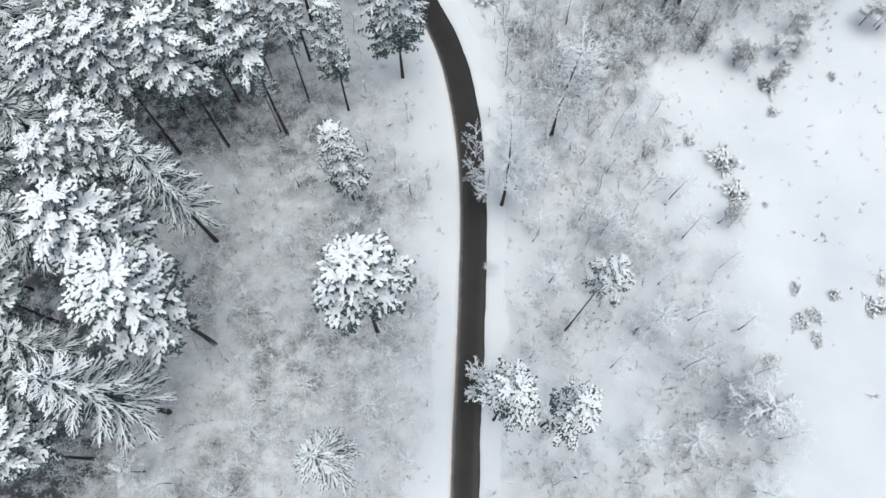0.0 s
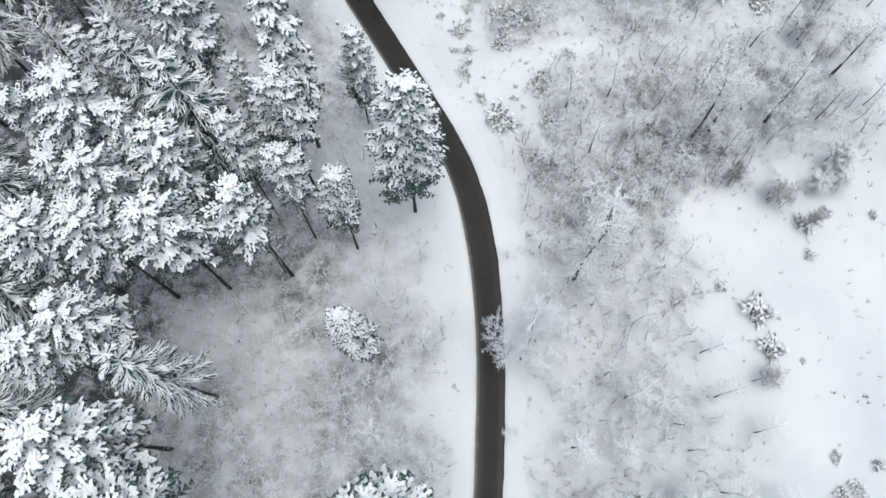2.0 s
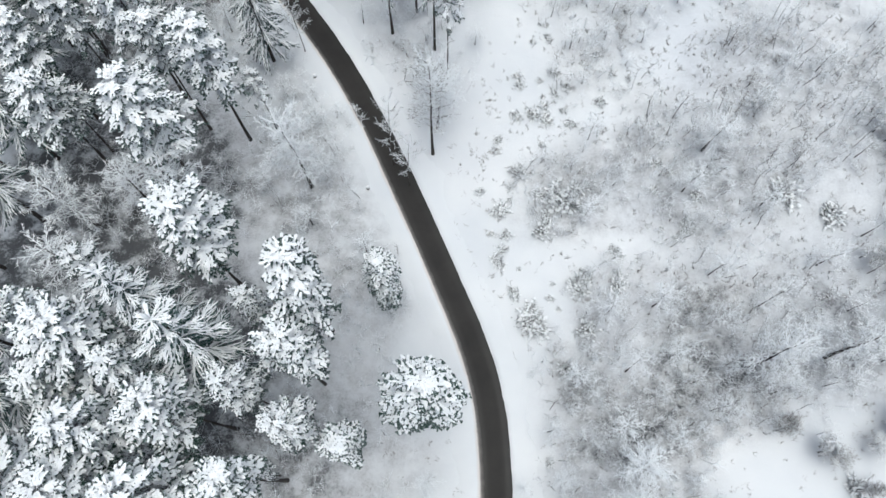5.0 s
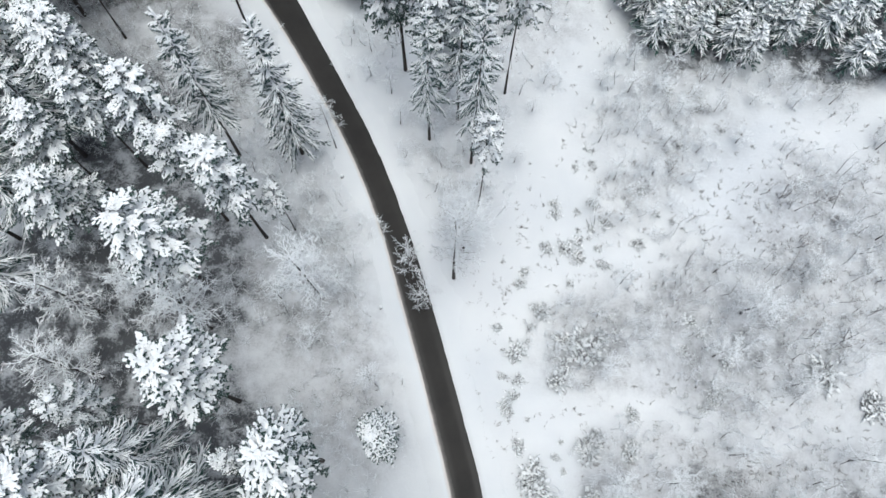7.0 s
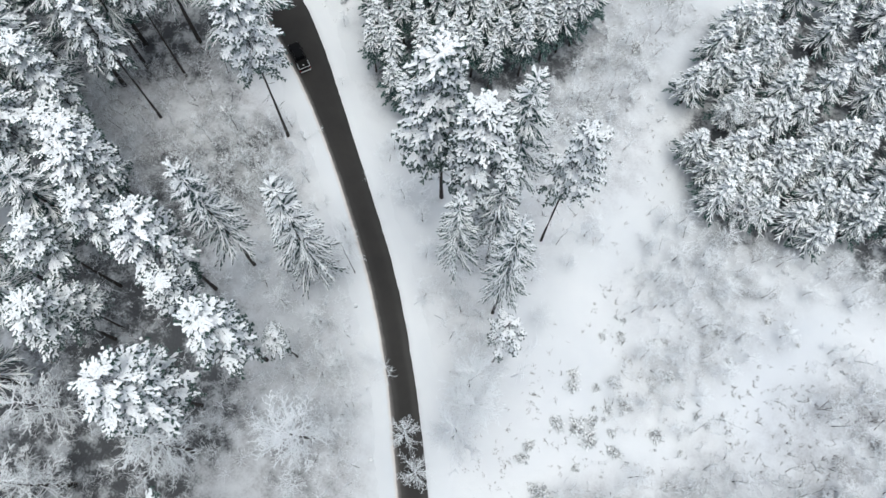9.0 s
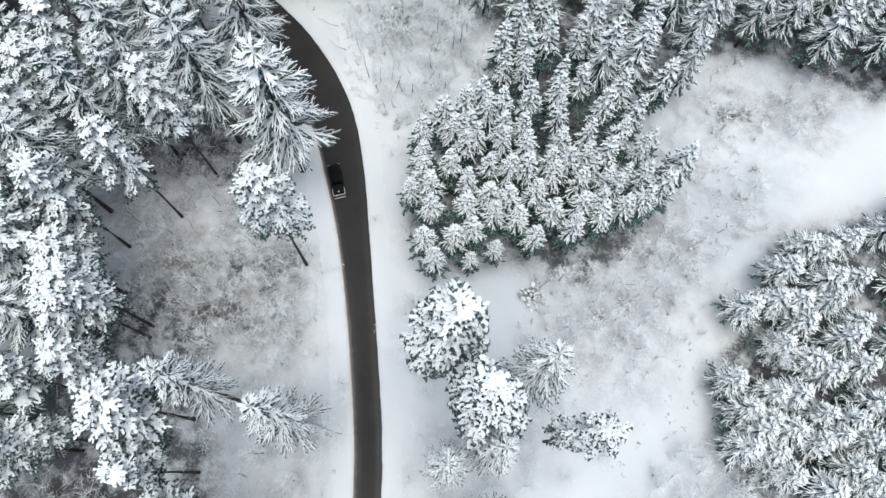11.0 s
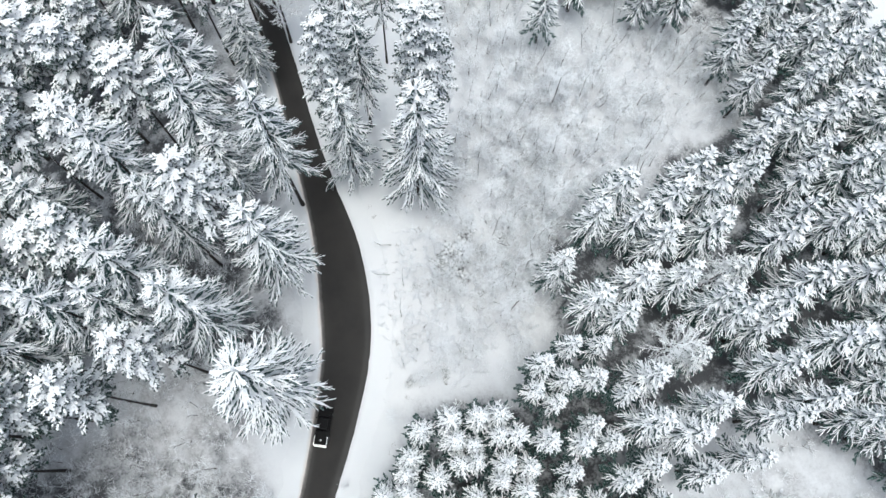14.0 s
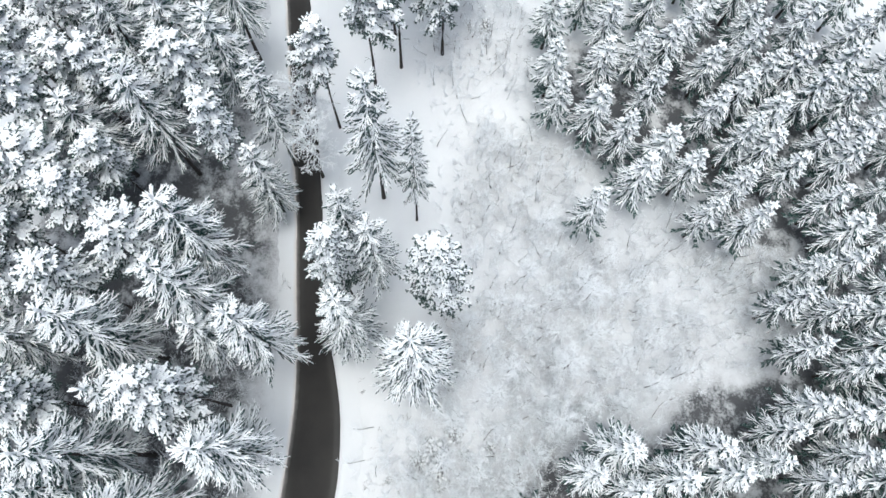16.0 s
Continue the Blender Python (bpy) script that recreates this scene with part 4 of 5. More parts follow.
for x, y, h in [(-84.2, 214.2, 16.6), (-90.3, 199.9, 17.8), (-81.1, 218.5, 18.9), (-69.6, 218.7, 20.0), (-72.7, 223.7, 17.1), (-71.9, 229.0, 17.0), (-66.7, 223.6, 18.9), (-64.6, 230.1, 16.7), (-57.2, 214.3, 19.1), (-53.7, 222.3, 19.1), (-59.3, 222.7, 19.7), (-63.5, 217.4, 19.0), (-67.2, 234.0, 16.9), (-76.0, 231.4, 16.6), (-111.2, 210.5, 15.6), (-110.8, 216.2, 15.6), (-110.1, 220.1, 16.4), (-103.7, 214.4, 18.5), (-99.0, 208.0, 17.4), (-103.7, 205.9, 17.4)]:
    mid_spruce(x, y, h, DICE.uniform(2.3, 3.2))
for x, y, h in [(-97.9, 221.1, 18.4), (-99.9, 227.1, 15.9), (-101.3, 231.5, 16.5), (-100.3, 235.3, 17.6), (-95.6, 235.9, 18.9), (-98.1, 242.1, 17.5), (-92.8, 223.3, 18.3), (-90.5, 226.0, 16.3), (-86.5, 219.2, 18.3), (-91.1, 214.7, 16.9), (-88.5, 234.1, 18.5), (-85.3, 235.5, 18.1), (-93.4, 240.5, 17.4), (-80.5, 231.3, 16.0), (-86.6, 228.1, 15.7), (-95.6, 213.0, 15.9), (-95.0, 229.5, 15.9), (-111.1, 223.6, 16.3), (-105.7, 231.0, 18.0), (-92.3, 207.7, 17.5)]:
    mid_spruce(x, y, h, DICE.uniform(2.3, 3.2))
for x, y, h in [(-53, 206.5, 19), (-45, 207.5, 22), (-48.5, 212, 20)]:
    mid_spruce(x, y, h, DICE.uniform(2.4, 3.0))
for x, y, h in [(1.1, 158.9, 11.1), (3.1, 171.2, 10.5), (2.5, 166.5, 11.5), (5.3, 171.9, 10.4), (7.3, 175.1, 11.2), (7.8, 168.4, 11.9), (5.8, 163.2, 11.7), (3.8, 162.1, 10.5), (7.9, 161.4, 11.0), (9.4, 166.1, 11.2), (10.5, 170.6, 11.7), (14.0, 166.1, 10.3), (7.3, 157.5, 10.0), (11.8, 158.1, 10.1), (13.8, 157.8, 11.0), (11.7, 152.6, 11.2), (9.4, 151.0, 11.1), (7.8, 147.3, 10.6), (10.3, 145.7, 12.0), (9.9, 143.0, 11.2), (16.0, 143.5, 10.8), (16.8, 148.9, 11.1), (18.7, 153.7, 11.5)]:
    mid_spruce(x, y, h, DICE.uniform(2.0, 2.6), "half-grown spruces of the grove")
for x, y, h in [(22.0, 148.8, 11.3), (21.0, 144.8, 10.1), (17.0, 161.1, 10.7), (13.3, 144.7, 10.4), (4.5, 149.6, 10.4), (10.4, 147.6, 11.0), (13.7, 148.5, 10.1), (15.4, 152.1, 11.5), (13.5, 163.0, 11.9), (20.3, 157.7, 10.5), (19.5, 166.9, 11.2), (22.5, 158.5, 11.9), (25.6, 158.8, 11.9), (28.2, 164.3, 11.1), (25.1, 153.9, 11.8), (25.7, 168.2, 11.3), (21.8, 153.2, 10.8), (24.2, 148.3, 11.2), (26.5, 148.4, 11.1), (29.3, 151.8, 11.9), (28.7, 147.0, 11.8), (24.0, 143.0, 10.8), (18.5, 151.3, 10.3)]:
    mid_spruce(x, y, h, DICE.uniform(2.0, 2.6), "half-grown spruces of the grove")

# ---- the wood beyond ----
STEMS = [tuple(o.matrix_basis.translation[:2]) for o in scene.objects if o.parent is None and ("tree" in o.name or "spruce" in o.name)]


def fill(poly, gap, plant, seed):
    """Plants a stretch of wood at random, clear of the trees that stand there already."""
    rng = random.Random(seed)
    xs, ys = [p[0] for p in poly], [p[1] for p in poly]
    for _ in range(2600):
        x, y = rng.uniform(min(xs), max(xs)), rng.uniform(min(ys), max(ys))
        if not inside(x, y, poly) or road_gap(x, y) < 4.5:
            continue
        if min((x - a) ** 2 + (y - b) ** 2 for a, b in STEMS) < gap * gap:
            continue
        STEMS.append((x, y))
        plant(x, y, rng)


def old_wood(x, y, rng):
    if rng.random() < 0.62:
        pine(x, y, rng.uniform(25, 33), rng.uniform(3.4, 4.6))
    else:
        spruce(x, y, rng.uniform(24, 34), rng.uniform(3.4, 4.5))


fill([(-60, -12), (-46, -12), (-47, 20), (-46, 50), (-46, 64), (-66, 64), (-60, 50)], 6.2, old_wood, 1)
fill([(-66, 64), (-65, 94), (-62, 100), (-64, 112), (-76, 112), (-70, 70)], 6.2, old_wood, 17)
fill([(-78, 95), (-64, 112), (-73, 118), (-82, 122), (-90, 128), (-106, 132), (-116, 138), (-118, 158), (-134, 164), (-152, 170), (-152, 140), (-134, 128), (-112, 124), (-94, 100)], 5.8, old_wood, 2)
fill([(-122, 178), (-121, 184), (-128, 196), (-144, 200), (-144, 184)], 5.4, old_wood, 3)
fill([(30, 144), (48, 146), (48, 186), (16, 190), (4, 178), (12, 172), (28, 170)], 5.0, lambda x, y, r: mid_spruce(x, y, r.uniform(10, 12.5), r.uniform(2.2, 2.8), "half-grown spruces of the grove"), 4)
fill([(-22, 197), (-8, 202), (6, 208), (4, 222), (-30, 232), (-36, 214), (-28, 204)], 4.4, lambda x, y, r: mid_spruce(x, y, r.uniform(18, 22), r.uniform(2.5, 3.3)), 5)
fill([(-56, 210), (-34, 216), (-30, 240), (-56, 245), (-70, 236)], 4.4, lambda x, y, r: mid_spruce(x, y, r.uniform(17, 21), r.uniform(2.5, 3.2)), 6)
fill([(-122, 206), (-106, 201), (-95, 209), (-87, 221), (-75, 230), (-68, 226), (-63, 215), (-54, 214), (-52, 232), (-72, 248), (-100, 258), (-126, 240)], 5.2, lambda x, y, r: mid_spruce(x, y, r.uniform(14, 18), r.uniform(2.2, 2.8)), 7)
fill([(-60, 178), (-48, 176), (-36, 176), (-24, 184), (-20, 196), (-34, 212), (-56, 208), (-62, 192)], 5.4, lambda x, y, r: mid_spruce(x, y, r.uniform(15, 19), r.uniform(2.2, 2.7)), 8)
fill([(-49, 153), (-46, 146), (-38, 138), (-32, 140), (-22, 152), (-16, 163), (-22, 172), (-32, 176), (-46, 172)], 3.3, lambda x, y, r: young_spruce(x, y, r.uniform(9, 12.5), r.uniform(1.3, 1.6)), 16)

# ---- leafless trees ----
bare_tree(8.4, 38.2, 16, 5.0, HOAR, "frosted leafless tree reaching over the road")
bare_tree(10.5, 40.5, 14, 4.0)
bare_tree(16.1, 49.3, 24, 5.0, FROSTED)
bare_tree(34.5, 71.0, 19, 4.6, FROSTED)
bare_tree(46, 74, 16, 4.4, FROSTED)
bare_tree(57, 82, 15, 4.2, FROSTED)
bare_tree(5.9, 12.2, 9, 3.7, BROWN_TWIGS, "leafless brown tree beside the road, lightly frosted")
bare_tree(22, 33, 12, 3.6)
bare_tree(39, 9.5, 12, 4.5, BROWN_TWIGS, "leafless brown tree, lightly frosted")
bare_tree(37.5, 72.6, 15, 4.4)
bare_tree(29.5, 103.4, 11, 3.8)
bare_tree(-11.5, 105.5, 13, 4.2, HOAR)
bare_tree(-27.4, 90.6, 23, 5.0, HOAR)
bare_tree(-41.2, 82.7, 24, 5.2, HOAR)
bare_tree(-57, 81, 19, 5.2, FROSTED)
bare_tree(-49.5, 85, 15, 4.2, HOAR)
bare_tree(-53, 72.5, 18, 5.0, FROSTED)
bare_tree(-10.2, 102.8, 16, 4.4, HOAR)
bare_tree(-32.6, 113.4, 16, 2.6)
bare_tree(8, 157, 9, 3.6)
bare_tree(14, 142.5, 8, 3.4)
bare_tree(-110.8, 166.5, 20, 4.6, HOAR)
bare_tree(-116.6, 167.2, 20, 4.2, HOAR)
bare_tree(-126, 147, 20, 5.0)
bare_tree(-124, 136, 20, 5.0)
bare_tree(20.5, 56, 11, 4.0, HOAR)
bare_tree(28, 20, 9, 3.6)
bare_tree(-66, 186, 9, 3.4, HOAR)
bare_tree(-56, 172, 7, 3.0, HOAR)
bare_tree(-72, 190, 9, 3.4, HOAR)
bare_tree(-80, 196, 9, 3.4, HOAR)
bare_tree(-44, 196, 14, 4.4, HOAR)
bare_tree(-40, 185, 14, 4.4, HOAR)

bare_tree(6.9, 52.4, 4.0, 1.5, HOAR, "small frosted sapling leaning over the road edge")
bare_tree(6.6, 28.3, 3.6, 1.4, FROSTED, "small frosted sapling leaning over the road edge")
bare_tree(-36.6, 118.6, 5, 1.7, HOAR, "small frosted sapling beside the road")
bare_tree(-35.2, 117.2, 4, 1.4, HOAR, "small frosted sapling beside the road")
bare_tree(-34.2, 125.4, 2.6, 0.9, FROSTED, "small frosted sapling beside the road")
bare_tree(-47.9, 139.9, 2.6, 0.9, FROSTED, "small frosted sapling beside the road")

bare_tree(-16.0, 95.6, 20, 2.7, FROSTED, "tall frosted leafless tree reaching over the road")
bare_tree(-13.2, 92.6, 17, 2.6, FROSTED, "tall frosted leafless tree reaching over the road")
bare_tree(-10.4, 98.2, 27, 4.2, FROSTED, "tall frosted leafless tree beside the road")
bare_tree(4.2, 38.6, 25, 2.4, HOAR, "tall hoary leafless tree reaching over the road")
bare_tree(6.0, 37.2, 17, 2.6, HOAR, "hoary leafless tree reaching over the road")
bare_tree(8.8, 39.4, 24, 3.8, HOAR, "tall hoary leafless tree beside the road")

fill([(-110, 192), (-90, 202), (-72, 208), (-62, 202), (-62, 186), (-54, 170), (-70, 170), (-84, 180)], 4.0, lambda x, y, r: bare_tree(x, y, r.uniform(4, 8), r.uniform(2.0, 3.0), r.choice((HOAR, HOAR, FROSTED)), "small leafless tree white with hoar frost"), 9)
fill(SCRUB["roadside_east"][0], 6.0, lambda x, y, r: bare_tree(x, y, r.uniform(5, 11), r.uniform(2.0, 3.4), r.choice((HOAR, FROSTED, FROSTED))), 10)
fill(SCRUB["wet_hollow"][0], 6.0, lambda x, y, r: bare_tree(x, y, r.uniform(6, 11), r.uniform(2.0, 3.4)), 11)
fill(SCRUB["rough_meadow"][0], 11.0, lambda x, y, r: bare_tree(x, y, r.uniform(5, 9), r.uniform(2.0, 3.2)), 12)
fill(SCRUB["clearing"][0], 7.5, lambda x, y, r: bare_tree(x, y, r.uniform(4, 8), r.uniform(1.8, 2.8)), 13)
fill(SCRUB["roadside_west"][0], 8.0, lambda x, y, r: bare_tree(x, y, r.uniform(5, 9), r.uniform(1.8, 2.8), HOAR), 14)
fill(SCRUB["wood_floor"][0], 7.0, lambda x, y, r: bare_tree(x, y, r.uniform(5, 9), r.uniform(1.8, 2.8)), 15)

for name, gap, high, seed in (("grove_rim", 4.0, 5.5, 41), ("plantation_rim", 4.6, 4.5, 42), ("field", 9.0, 4.0, 43), ("spinney", 4.2, 5.0, 44), ("north_rim", 4.4, 4.5, 45), ("plantation_edge", 4.6, 4.5, 46), ("track_east", 5.0, 4.5, 47), ("track_west", 5.0, 6.0, 48), ("wood_edge", 5.5, 7.0, 49)):
    fill(SCRUB[name][0], gap, lambda x, y, r: bare_tree(x, y, r.uniform(0.6, 1.2) * high, r.uniform(1.3, 2.4), r.choice((HOAR, FROSTED, FROSTED)), "low leafless shrub white with hoar frost") if track_gap(x, y) > 3.5 else None, seed)
bare_tree(-38.5, 1.5, 9, 3.2, BROWN_TWIGS, "leafless brown tree, lightly frosted")
bare_tree(-33, -3, 8, 3.0)

# ---- scrub ----
BRUSH = {"f": [make_brush(700 + i, FROSTED, 23, 4.6) for i in range(4)], "h": [make_brush(720 + i, HOAR, 24, 4.8) for i in range(4)], "b": [make_brush(740 + i, BROWN_TWIGS, 22, 4.0) for i in range(2)]}


def scrub(name, poly, gap, tall):
    rng = random.Random(name)
    xs, ys = [p[0] for p in poly], [p[1] for p in poly]
    y = min(ys)
    while y < max(ys):
        x = min(xs)
        while x < max(xs):
            px, py = x + rng.uniform(-0.5, 0.5) * gap, y + rng.uniform(-0.5, 0.5) * gap
            sway_x, sway_y = 8 * noise.noise((px * 0.08, py * 0.08, 1.0)), 8 * noise.noise((px * 0.08, py * 0.08, 9.0))
            thick = 1.0 + 1.2 * noise.noise((px * 0.09, py * 0.09, 4.4))
            if inside(px + sway_x, py + sway_y, poly) and road_gap(px, py) > 3.6 and track_gap(px, py) > 5.5 and rng.random() < thick:
                pick = rng.choice("hhhf") if name in ("far_clearing", "plantation_edge", "north_rim", "junction") else rng.choice("hfffb" if name == "wet_hollow" else "hhffb")
                ob = new("brushwood", rng.choice(BRUSH[pick]))
                s = rng.uniform(0.8, 1.2)
                ob.matrix_basis = Matrix.LocRotScale((px, py, ground_z(px, py)), Euler((0, 0, rng.uniform(0, 6.28))), (s, s, s * tall * rng.uniform(0.7, 1.3)))
                tagged(ob, "patch of frosted leafless saplings and scrub", "scrub", kind="stuff")
            x += gap
        y += gap


for name, (poly, gap, tall, _) in SCRUB.items():
    scrub(name, poly, gap, tall)

# ---- bushes on the open snow ----
for x, y, r in [(40.9, 44.5, 2.2), (42.1, 39.4, 1.9), (40.2, 35.5, -1.8), (45.4, 60.4, -1.8), (52.8, 66.4, -3), (49.3, 57.4, 1.6), (59.3, 59.0, 0.7), (49.3, 53.0, 0.9), (36.4, 48.2, 1.0), (46.2, 37.9, 0.5), (48.6, 25.5, 0.9), (48.6, 20.8, 1.2), (50.7, 21.6, 1.2), (50.5, 18.5, 1.0), (53.7, 24.6, 0.9), (59.3, 22.7, 1.5), (60.8, 26.7, 0.8), (53.8, 33.4, 0.4), (38.9, 64.0, -1.3), (66.4, 67.4, -3), (43.7, 15.4, 1.2)]:
    bush(x, y, r)
for x, y, r in [(0.5, 90.0, 1.4), (8.5, 93.0, 2.2), (6.5, 87.7, 1.4), (11.0, 95.0, 1.4), (6.8, 73.6, 2.2), (12.4, 80.4, 1.6), (13.6, 74.1, 1.5), (1.5, 86.5, 0.9), (0.5, 82.4, 0.6), (-1.2, 99.7, 0.8), (11.3, 68.1, 1.3), (38.6, 64.2, -1.6), (45.9, 61.5, -2.5), (52.8, 63.5, -3), (49.9, 57.3, -1.6), (34.1, 71.9, 0.6), (36.9, 79.7, 0.6), (41.5, 97.2, 1.5), (48.4, 95.3, 1.7), (10.0, 55.9, 0.7), (1.4, 111.1, 0.9), (1.9, 96.9, 0.9), (6.8, 110.3, 0.8), (4.5, 112.3, 0.6)]:
    bush(x, y, r)
for x, y, r in [(9.8, 92.4, 2.2), (5.7, 93.3, 1.2), (0.5, 90.3, 1.2), (0.6, 82.9, 1.0), (2.7, 96.6, 1.3), (7.3, 89.7, 1.2), (41.3, 97.4, 2.4), (47.8, 94.5, 1.8), (12.9, 117.7, 0.9), (15.5, 114.7, 0.7), (9.3, 121.4, 0.6), (2.9, 119.3, 0.6), (0.9, 112.7, 0.8), (6.0, 114.0, 0.7), (-0.9, 101.6, 0.8), (6.1, 75.5, 1.8), (12.3, 79.6, 1.5), (17.9, 81.8, 1.0), (23.1, 130.8, 0.6), (8.5, 107.5, 0.7), (3.9, 106.3, 1.2), (-2.9, 92.7, 0.8), (24.3, 99.0, 0.9)]:
    bush(x, y, r)
def scatter_bushes(poly, count, low, high, seed):
    rng = random.Random(seed)
    xs, ys = [p[0] for p in poly], [p[1] for p in poly]
    while count:
        x, y = rng.uniform(min(xs), max(xs)), rng.uniform(min(ys), max(ys))
        if inside(x, y, poly) and road_gap(x, y) > 4 and track_gap(x, y) > 3 and noise.noise((x * 0.11, y * 0.11, 8.8)) > rng.uniform(-0.4, 0.3):
            bush(x, y, low + (high - low) * rng.random() ** 2)
            count -= 1


scatter_bushes([(-3, 88), (2, 108), (8, 118), (24, 116), (34, 104), (30, 90), (12, 76), (4, 76)], 46, 0.4, 1.3, 31)
scatter_bushes([(-76, 166), (-60, 158), (-52, 150), (-48, 158), (-58, 172), (-72, 184)], 12, 0.5, 1.1, 32)
scatter_bushes([(2, 120), (6, 136), (24, 140), (30, 132), (18, 116)], 14, 0.4, 1.0, 33)
for x, y, r in [(59.2, 113.6, -3.2), (59.6, 106.4, -3), (56.1, 109.3, -2.6), (52.0, 87.9, -2.4), (57.6, 93.7, -2.8), (37.0, 111.3, -2.6)]:
    bush(x, y, r)
for x, y, r in [(-13.7, 147.7, 1.3), (-11.4, 151.5, 1.2), (-23.2, 144.6, 1.8), (-6.7, 175.6, 1.0), (-8.5, 165.4, 1.0), (-13.0, 188.5, 1.2)]:
    bush(x, y, r)
for x, y, r in [(-65.4, 169.0, 1.8), (-65.7, 173.1, 1), (-15.0, 186.4, 1.8), (-7.2, 181.3, 0.8), (-68.7, 172.3, 1.2), (-65.5, 176.3, 1)]:
    bush(x, y, r)
for x, y, r in [(-67.3, 169.6, 1.9), (-66.9, 166.6, 1.2), (-127.4, 199.0, 1.3), (-66.1, 162.3, 0.7)]:
    bush(x, y, r)


# ---- marker stones beside the road ----
STONE = bark_material("grey_marker_stone", (0.16, 0.16, 0.16), (0.30, 0.29, 0.28), 0.9, 1.3)


def marker_stone(x, y):
    """A squat rounded kerb stone with a cap of snow."""
    root = new("marker_stone")
    body, cap = Form(), Form()
    body.tube([(0, 0, -0.2), (0, 0, 0.25), (0, 0, 0.5), (0, 0, 0.58)], [0.26, 0.24, 0.19, 0], 9)
    cap.tube([(0.02, 0, 0.50), (0.02, 0, 0.62), (0.03, 0.01, 0.72), (0.03, 0.01, 0.78)], [0.25, 0.27, 0.18, 0], 9)
    part("stone", body, STONE, root)
    part("snow_cap", cap, SNOW, root, "round cap of fresh snow")
    root.matrix_basis = Matrix.Translation((x, y, ground_z(x, y) - 0.05))
    tagged(root, "squat grey marker stone capped with snow beside the road", "marker stone", "marker stones")


for x, y in ((-19.2, 91.4), (-30.3, 109.1)):
    marker_stone(x, y)


# ---- the pickup ----
PAINT = plain_material("black_car_paint", (0.006, 0.006, 0.007), 0.4, 0.0, 0.08)
GLASS = plain_material("dark_car_glass", (0.006, 0.007, 0.008), 0.08, 0.0, 0.25)
CHROME = plain_material("pale_metal_rail", (0.72, 0.72, 0.72), 0.3, 0.6)
RUBBER = plain_material("tyre_rubber", (0.02, 0.02, 0.02), 0.8)
STEEL = plain_material("wheel_steel", (0.35, 0.35, 0.36), 0.35, 0.9)
LAMP_GLASS = plain_material("lamp_glass", (0.7, 0.7, 0.68), 0.15)
RED_GLASS = plain_material("red_lamp_glass", (0.35, 0.02, 0.02), 0.2)
PLASTIC = plain_material("bed_liner", (0.012, 0.012, 0.012), 0.7, 0.0, 0.1)


def solid(name, parent, mat, size, at, bevel=0.03, top=1.0, label="", shift=0.0):
    """A bevelled box whose top may be narrower than its base."""
    bm = bmesh.new()
    bmesh.ops.create_cube(bm, size=1.0)
    for v in bm.verts:
        k = top if v.co.z > 0 else 1.0
        v.co = Vector((v.co.x * size[0] * k + at[0] + (shift if v.co.z > 0 else 0), v.co.y * size[1] * (0.5 + 0.5 * k) + at[1], v.co.z * size[2] + at[2]))
    bmesh.ops.bevel(bm, geom=bm.edges[:], offset=bevel, segments=2, affect="EDGES")
    me = bpy.data.meshes.new(name)
    bm.to_mesh(me)
    bm.free()
    me.materials.append(mat)
    ob = new(name, me)
    ob.parent = parent
    if label:
        tagged(ob, label)
    return ob


def wheel(parent, x, y):
    def ring(name, radius, width, mat, under, off=0.0):
        bm = bmesh.new()
        bmesh.ops.create_cone(bm, cap_ends=True, segments=24, radius1=radius, radius2=radius, depth=width)
        bmesh.ops.bevel(bm, geom=bm.edges[:], offset=0.02, segments=1, affect="EDGES")
        bmesh.ops.transform(bm, matrix=Matrix.Translation((x, y + off, 0.37)) @ Matrix.Rotation(radians(90), 4, "X"), verts=bm.verts)
        me = bpy.data.meshes.new(name)
        bm.to_mesh(me)
        bm.free()
        me.materials.append(mat)
        ob = new(name, me)
        ob.parent = under
        return ob
    tyre = ring("wheel", 0.37, 0.25, RUBBER, parent)
    ring("rim", 0.22, 0.27, STEEL, tyre)


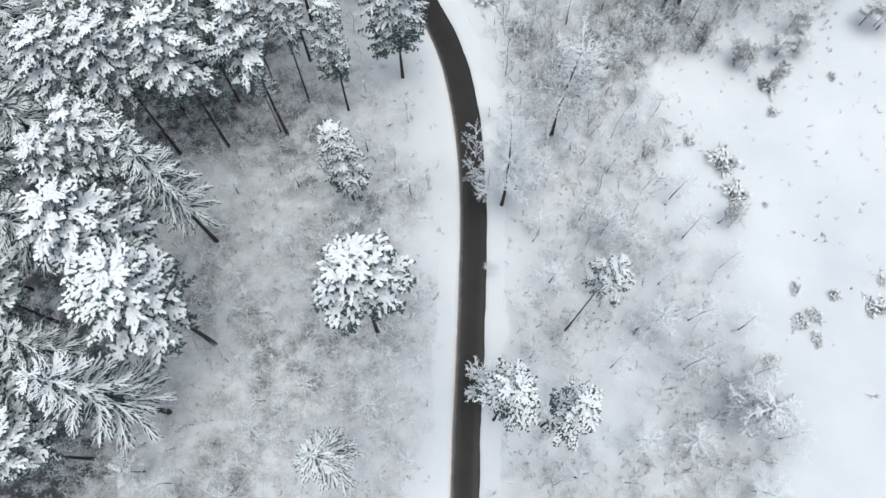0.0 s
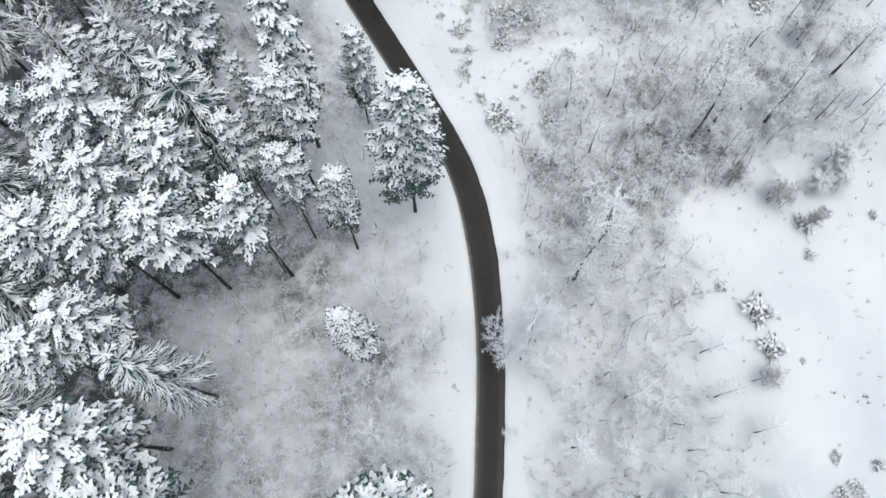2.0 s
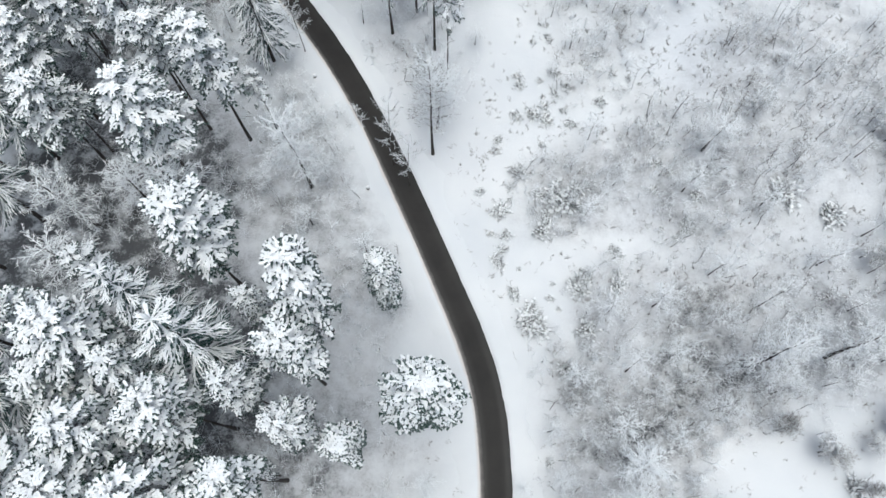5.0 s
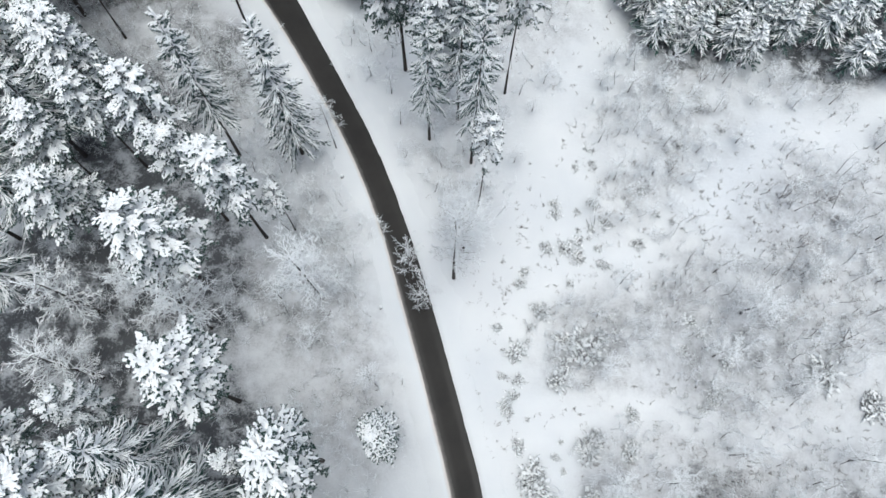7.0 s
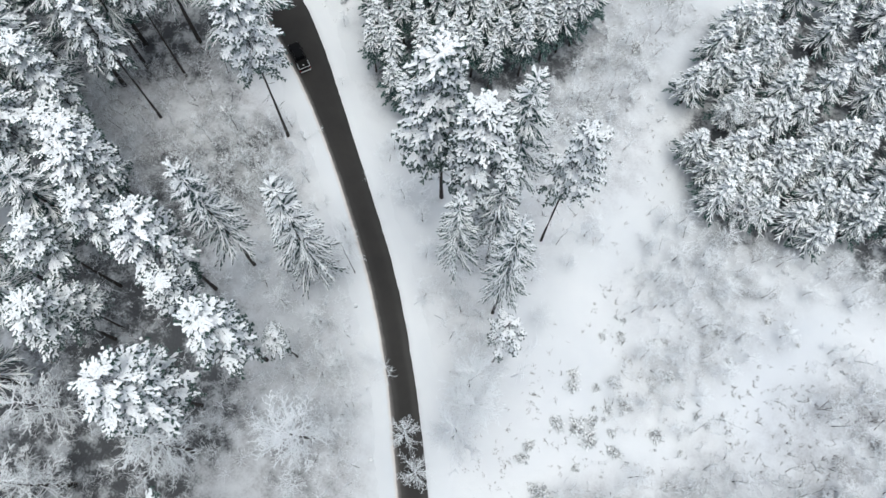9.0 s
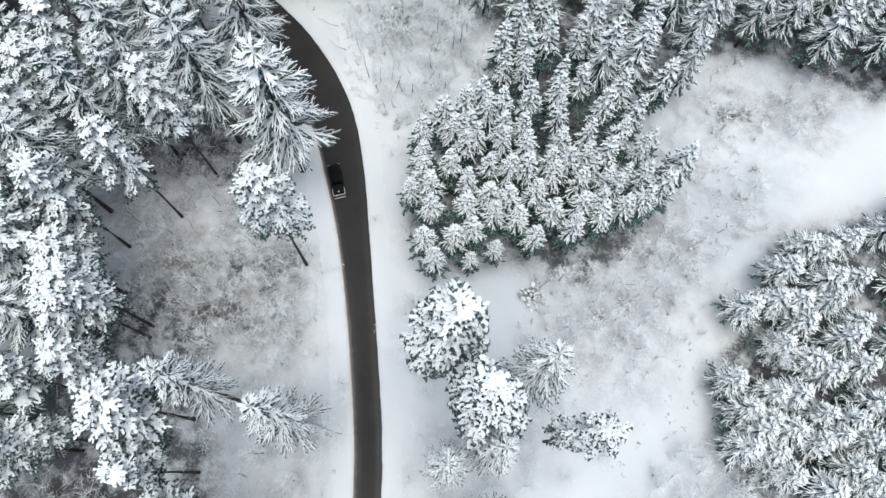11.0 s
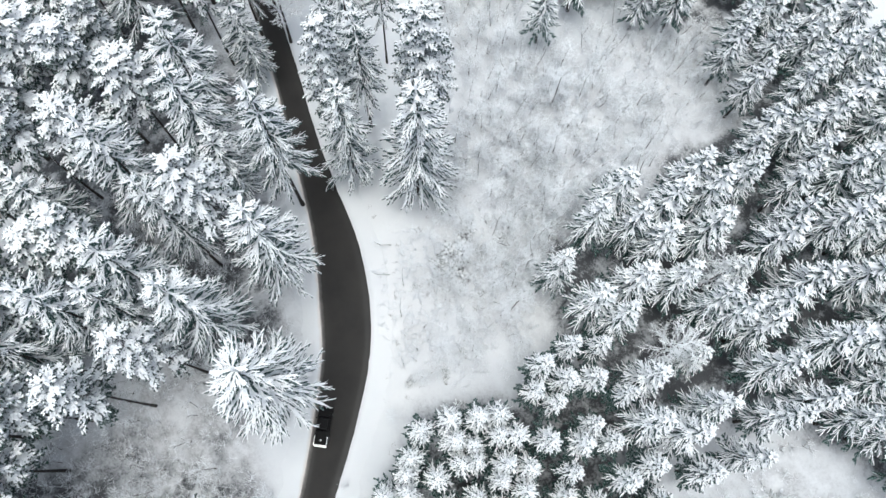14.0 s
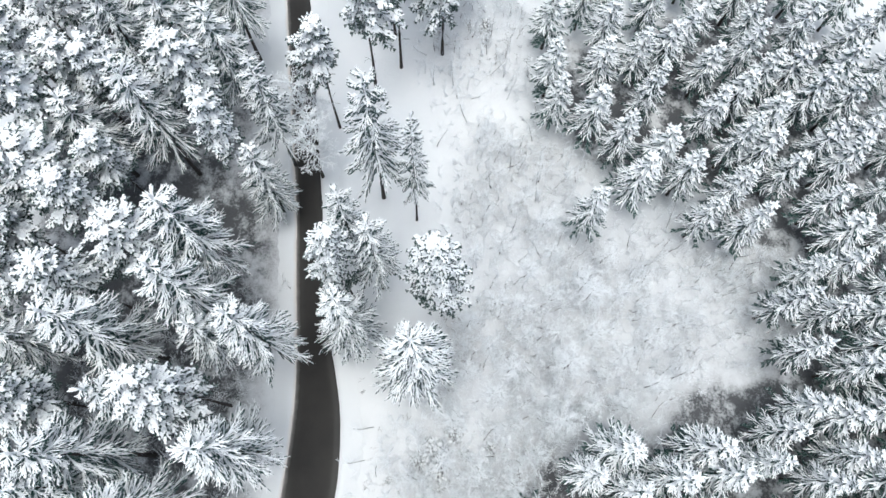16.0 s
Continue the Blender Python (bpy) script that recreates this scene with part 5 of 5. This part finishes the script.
def pickup():
    root = new("pickup_truck")
    solid("body", root, PAINT, (5.2, 1.84, 0.50), (0, 0, 0.66), 0.10)
    solid("hood", root, PAINT, (1.35, 1.74, 0.22), (1.85, 0, 0.98), 0.08, 0.93)
    solid("cab", root, PAINT, (2.05, 1.72, 0.66), (0.28, 0, 1.22), 0.12, 0.72)
    solid("windscreen", root, GLASS, (0.05, 1.34, 0.58), (1.10, 0, 1.24), 0.015, 1.0, "dark raked windscreen", -0.30)
    solid("rear_window", root, GLASS, (0.04, 1.25, 0.40), (-0.66, 0, 1.32), 0.012, 1.0, "dark rear window", 0.14)
    solid("bed_floor", root, PLASTIC, (1.72, 1.50, 0.06), (-1.66, 0, 0.94), 0.02)
    for y in (-0.86, 0.86):
        solid("bed_side", root, PAINT, (1.80, 0.12, 0.34), (-1.66, y, 1.06), 0.03)
        solid("bed_rail", root, CHROME, (1.15, 0.075, 0.08), (-1.92, y, 1.28), 0.03, 1.0, "pale metal bed rail")
        solid("mirror", root, PAINT, (0.14, 0.22, 0.16), (0.98, y * 1.17, 1.14), 0.03)
        solid("side_window", root, GLASS, (1.40, 0.03, 0.36), (0.30, y * 0.90, 1.26), 0.01, 0.9, "dark side window")
        solid("headlight", root, LAMP_GLASS, (0.10, 0.36, 0.16), (2.56, y * 0.80, 0.80), 0.03, 1.0, "clear headlight")
        solid("tail_light", root, RED_GLASS, (0.06, 0.14, 0.32), (-2.58, y * 0.97, 0.86), 0.02, 1.0, "red tail light")
        wheel(root, 1.65, y * 0.96)
        wheel(root, -1.55, y * 0.96)
    solid("tailgate", root, PAINT, (0.09, 1.60, 0.36), (-2.55, 0, 1.05), 0.03)
    solid("tailgate_rail", root, CHROME, (0.085, 1.74, 0.08), (-2.50, 0, 1.28), 0.03, 1.0, "pale metal tailgate rail")
    solid("rear_bumper", root, CHROME, (0.16, 1.70, 0.14), (-2.66, 0, 0.58), 0.04, 1.0, "dull metal bumper")
    solid("cargo_cap", root, LAMP_GLASS, (0.26, 0.26, 0.20), (-1.85, 0, 1.08), 0.07, 0.9, "small white cap on the bed")
    root.matrix_basis = Matrix.LocRotScale((-56.1, 141.3, plane_z(-56.1, 141.3) + 0.075), Euler((0, 0, math.atan2(3.6, -4.3))), None)
    tagged(root, "black pickup truck with pale bed rails on the wet road", "pickup truck")


pickup()


# ---- dry stalks on the open snow ----
def dry_stalks(name, poly, count, seed):
    rng = random.Random(seed)
    form = Form()
    xs, ys = [p[0] for p in poly], [p[1] for p in poly]
    for _ in range(count):
        x, y = rng.uniform(min(xs), max(xs)), rng.uniform(min(ys), max(ys))
        if not inside(x, y, poly) or road_gap(x, y) < 2.2 or noise.noise((x * 0.15, y * 0.15, 2.2)) < rng.uniform(-0.5, 0.25):
            continue
        foot = Vector((x, y, ground_z(x, y) - 0.15))
        tall = rng.uniform(0.35, 0.9)
        for _ in range(rng.choice((3, 4, 5, 7))):
            a = rng.uniform(0, 6.283)
            p = foot + Vector((rng.gauss(0, 0.16), rng.gauss(0, 0.16), 0))
            form.twig(p, p + Vector((math.cos(a) * 0.6, math.sin(a) * 0.6, 0.9)) * tall, 0.035)
    ob = new(name, form.mesh(name, BROWN_TWIGS, False))
    tagged(ob, "dry brown stalks poking through the snow", "dry stalks", kind="stuff")


dry_stalks("dry_stalks", [(-6, 76), (14, 62), (60, 62), (66, 112), (44, 140), (20, 132), (-2, 126), (-8, 100)], 2600, 21)
dry_stalks("dry_stalks", [(30, 10), (66, 10), (70, 70), (34, 70)], 260, 22)
dry_stalks("dry_stalks", [(-24, 140), (0, 126), (6, 142), (-2, 160), (-4, 184), (-16, 184), (-16, 160)], 420, 23)
dry_stalks("dry_stalks", [(-80, 160), (-60, 150), (-48, 142), (-48, 156), (-60, 172), (-86, 184)], 260, 24)
dry_stalks("dry_stalks", [(-36, -8), (0, -8), (0, 66), (-30, 52)], 700, 25)
dry_stalks("dry_stalks", [(8, -8), (44, -8), (36, 66), (8, 66)], 700, 26)
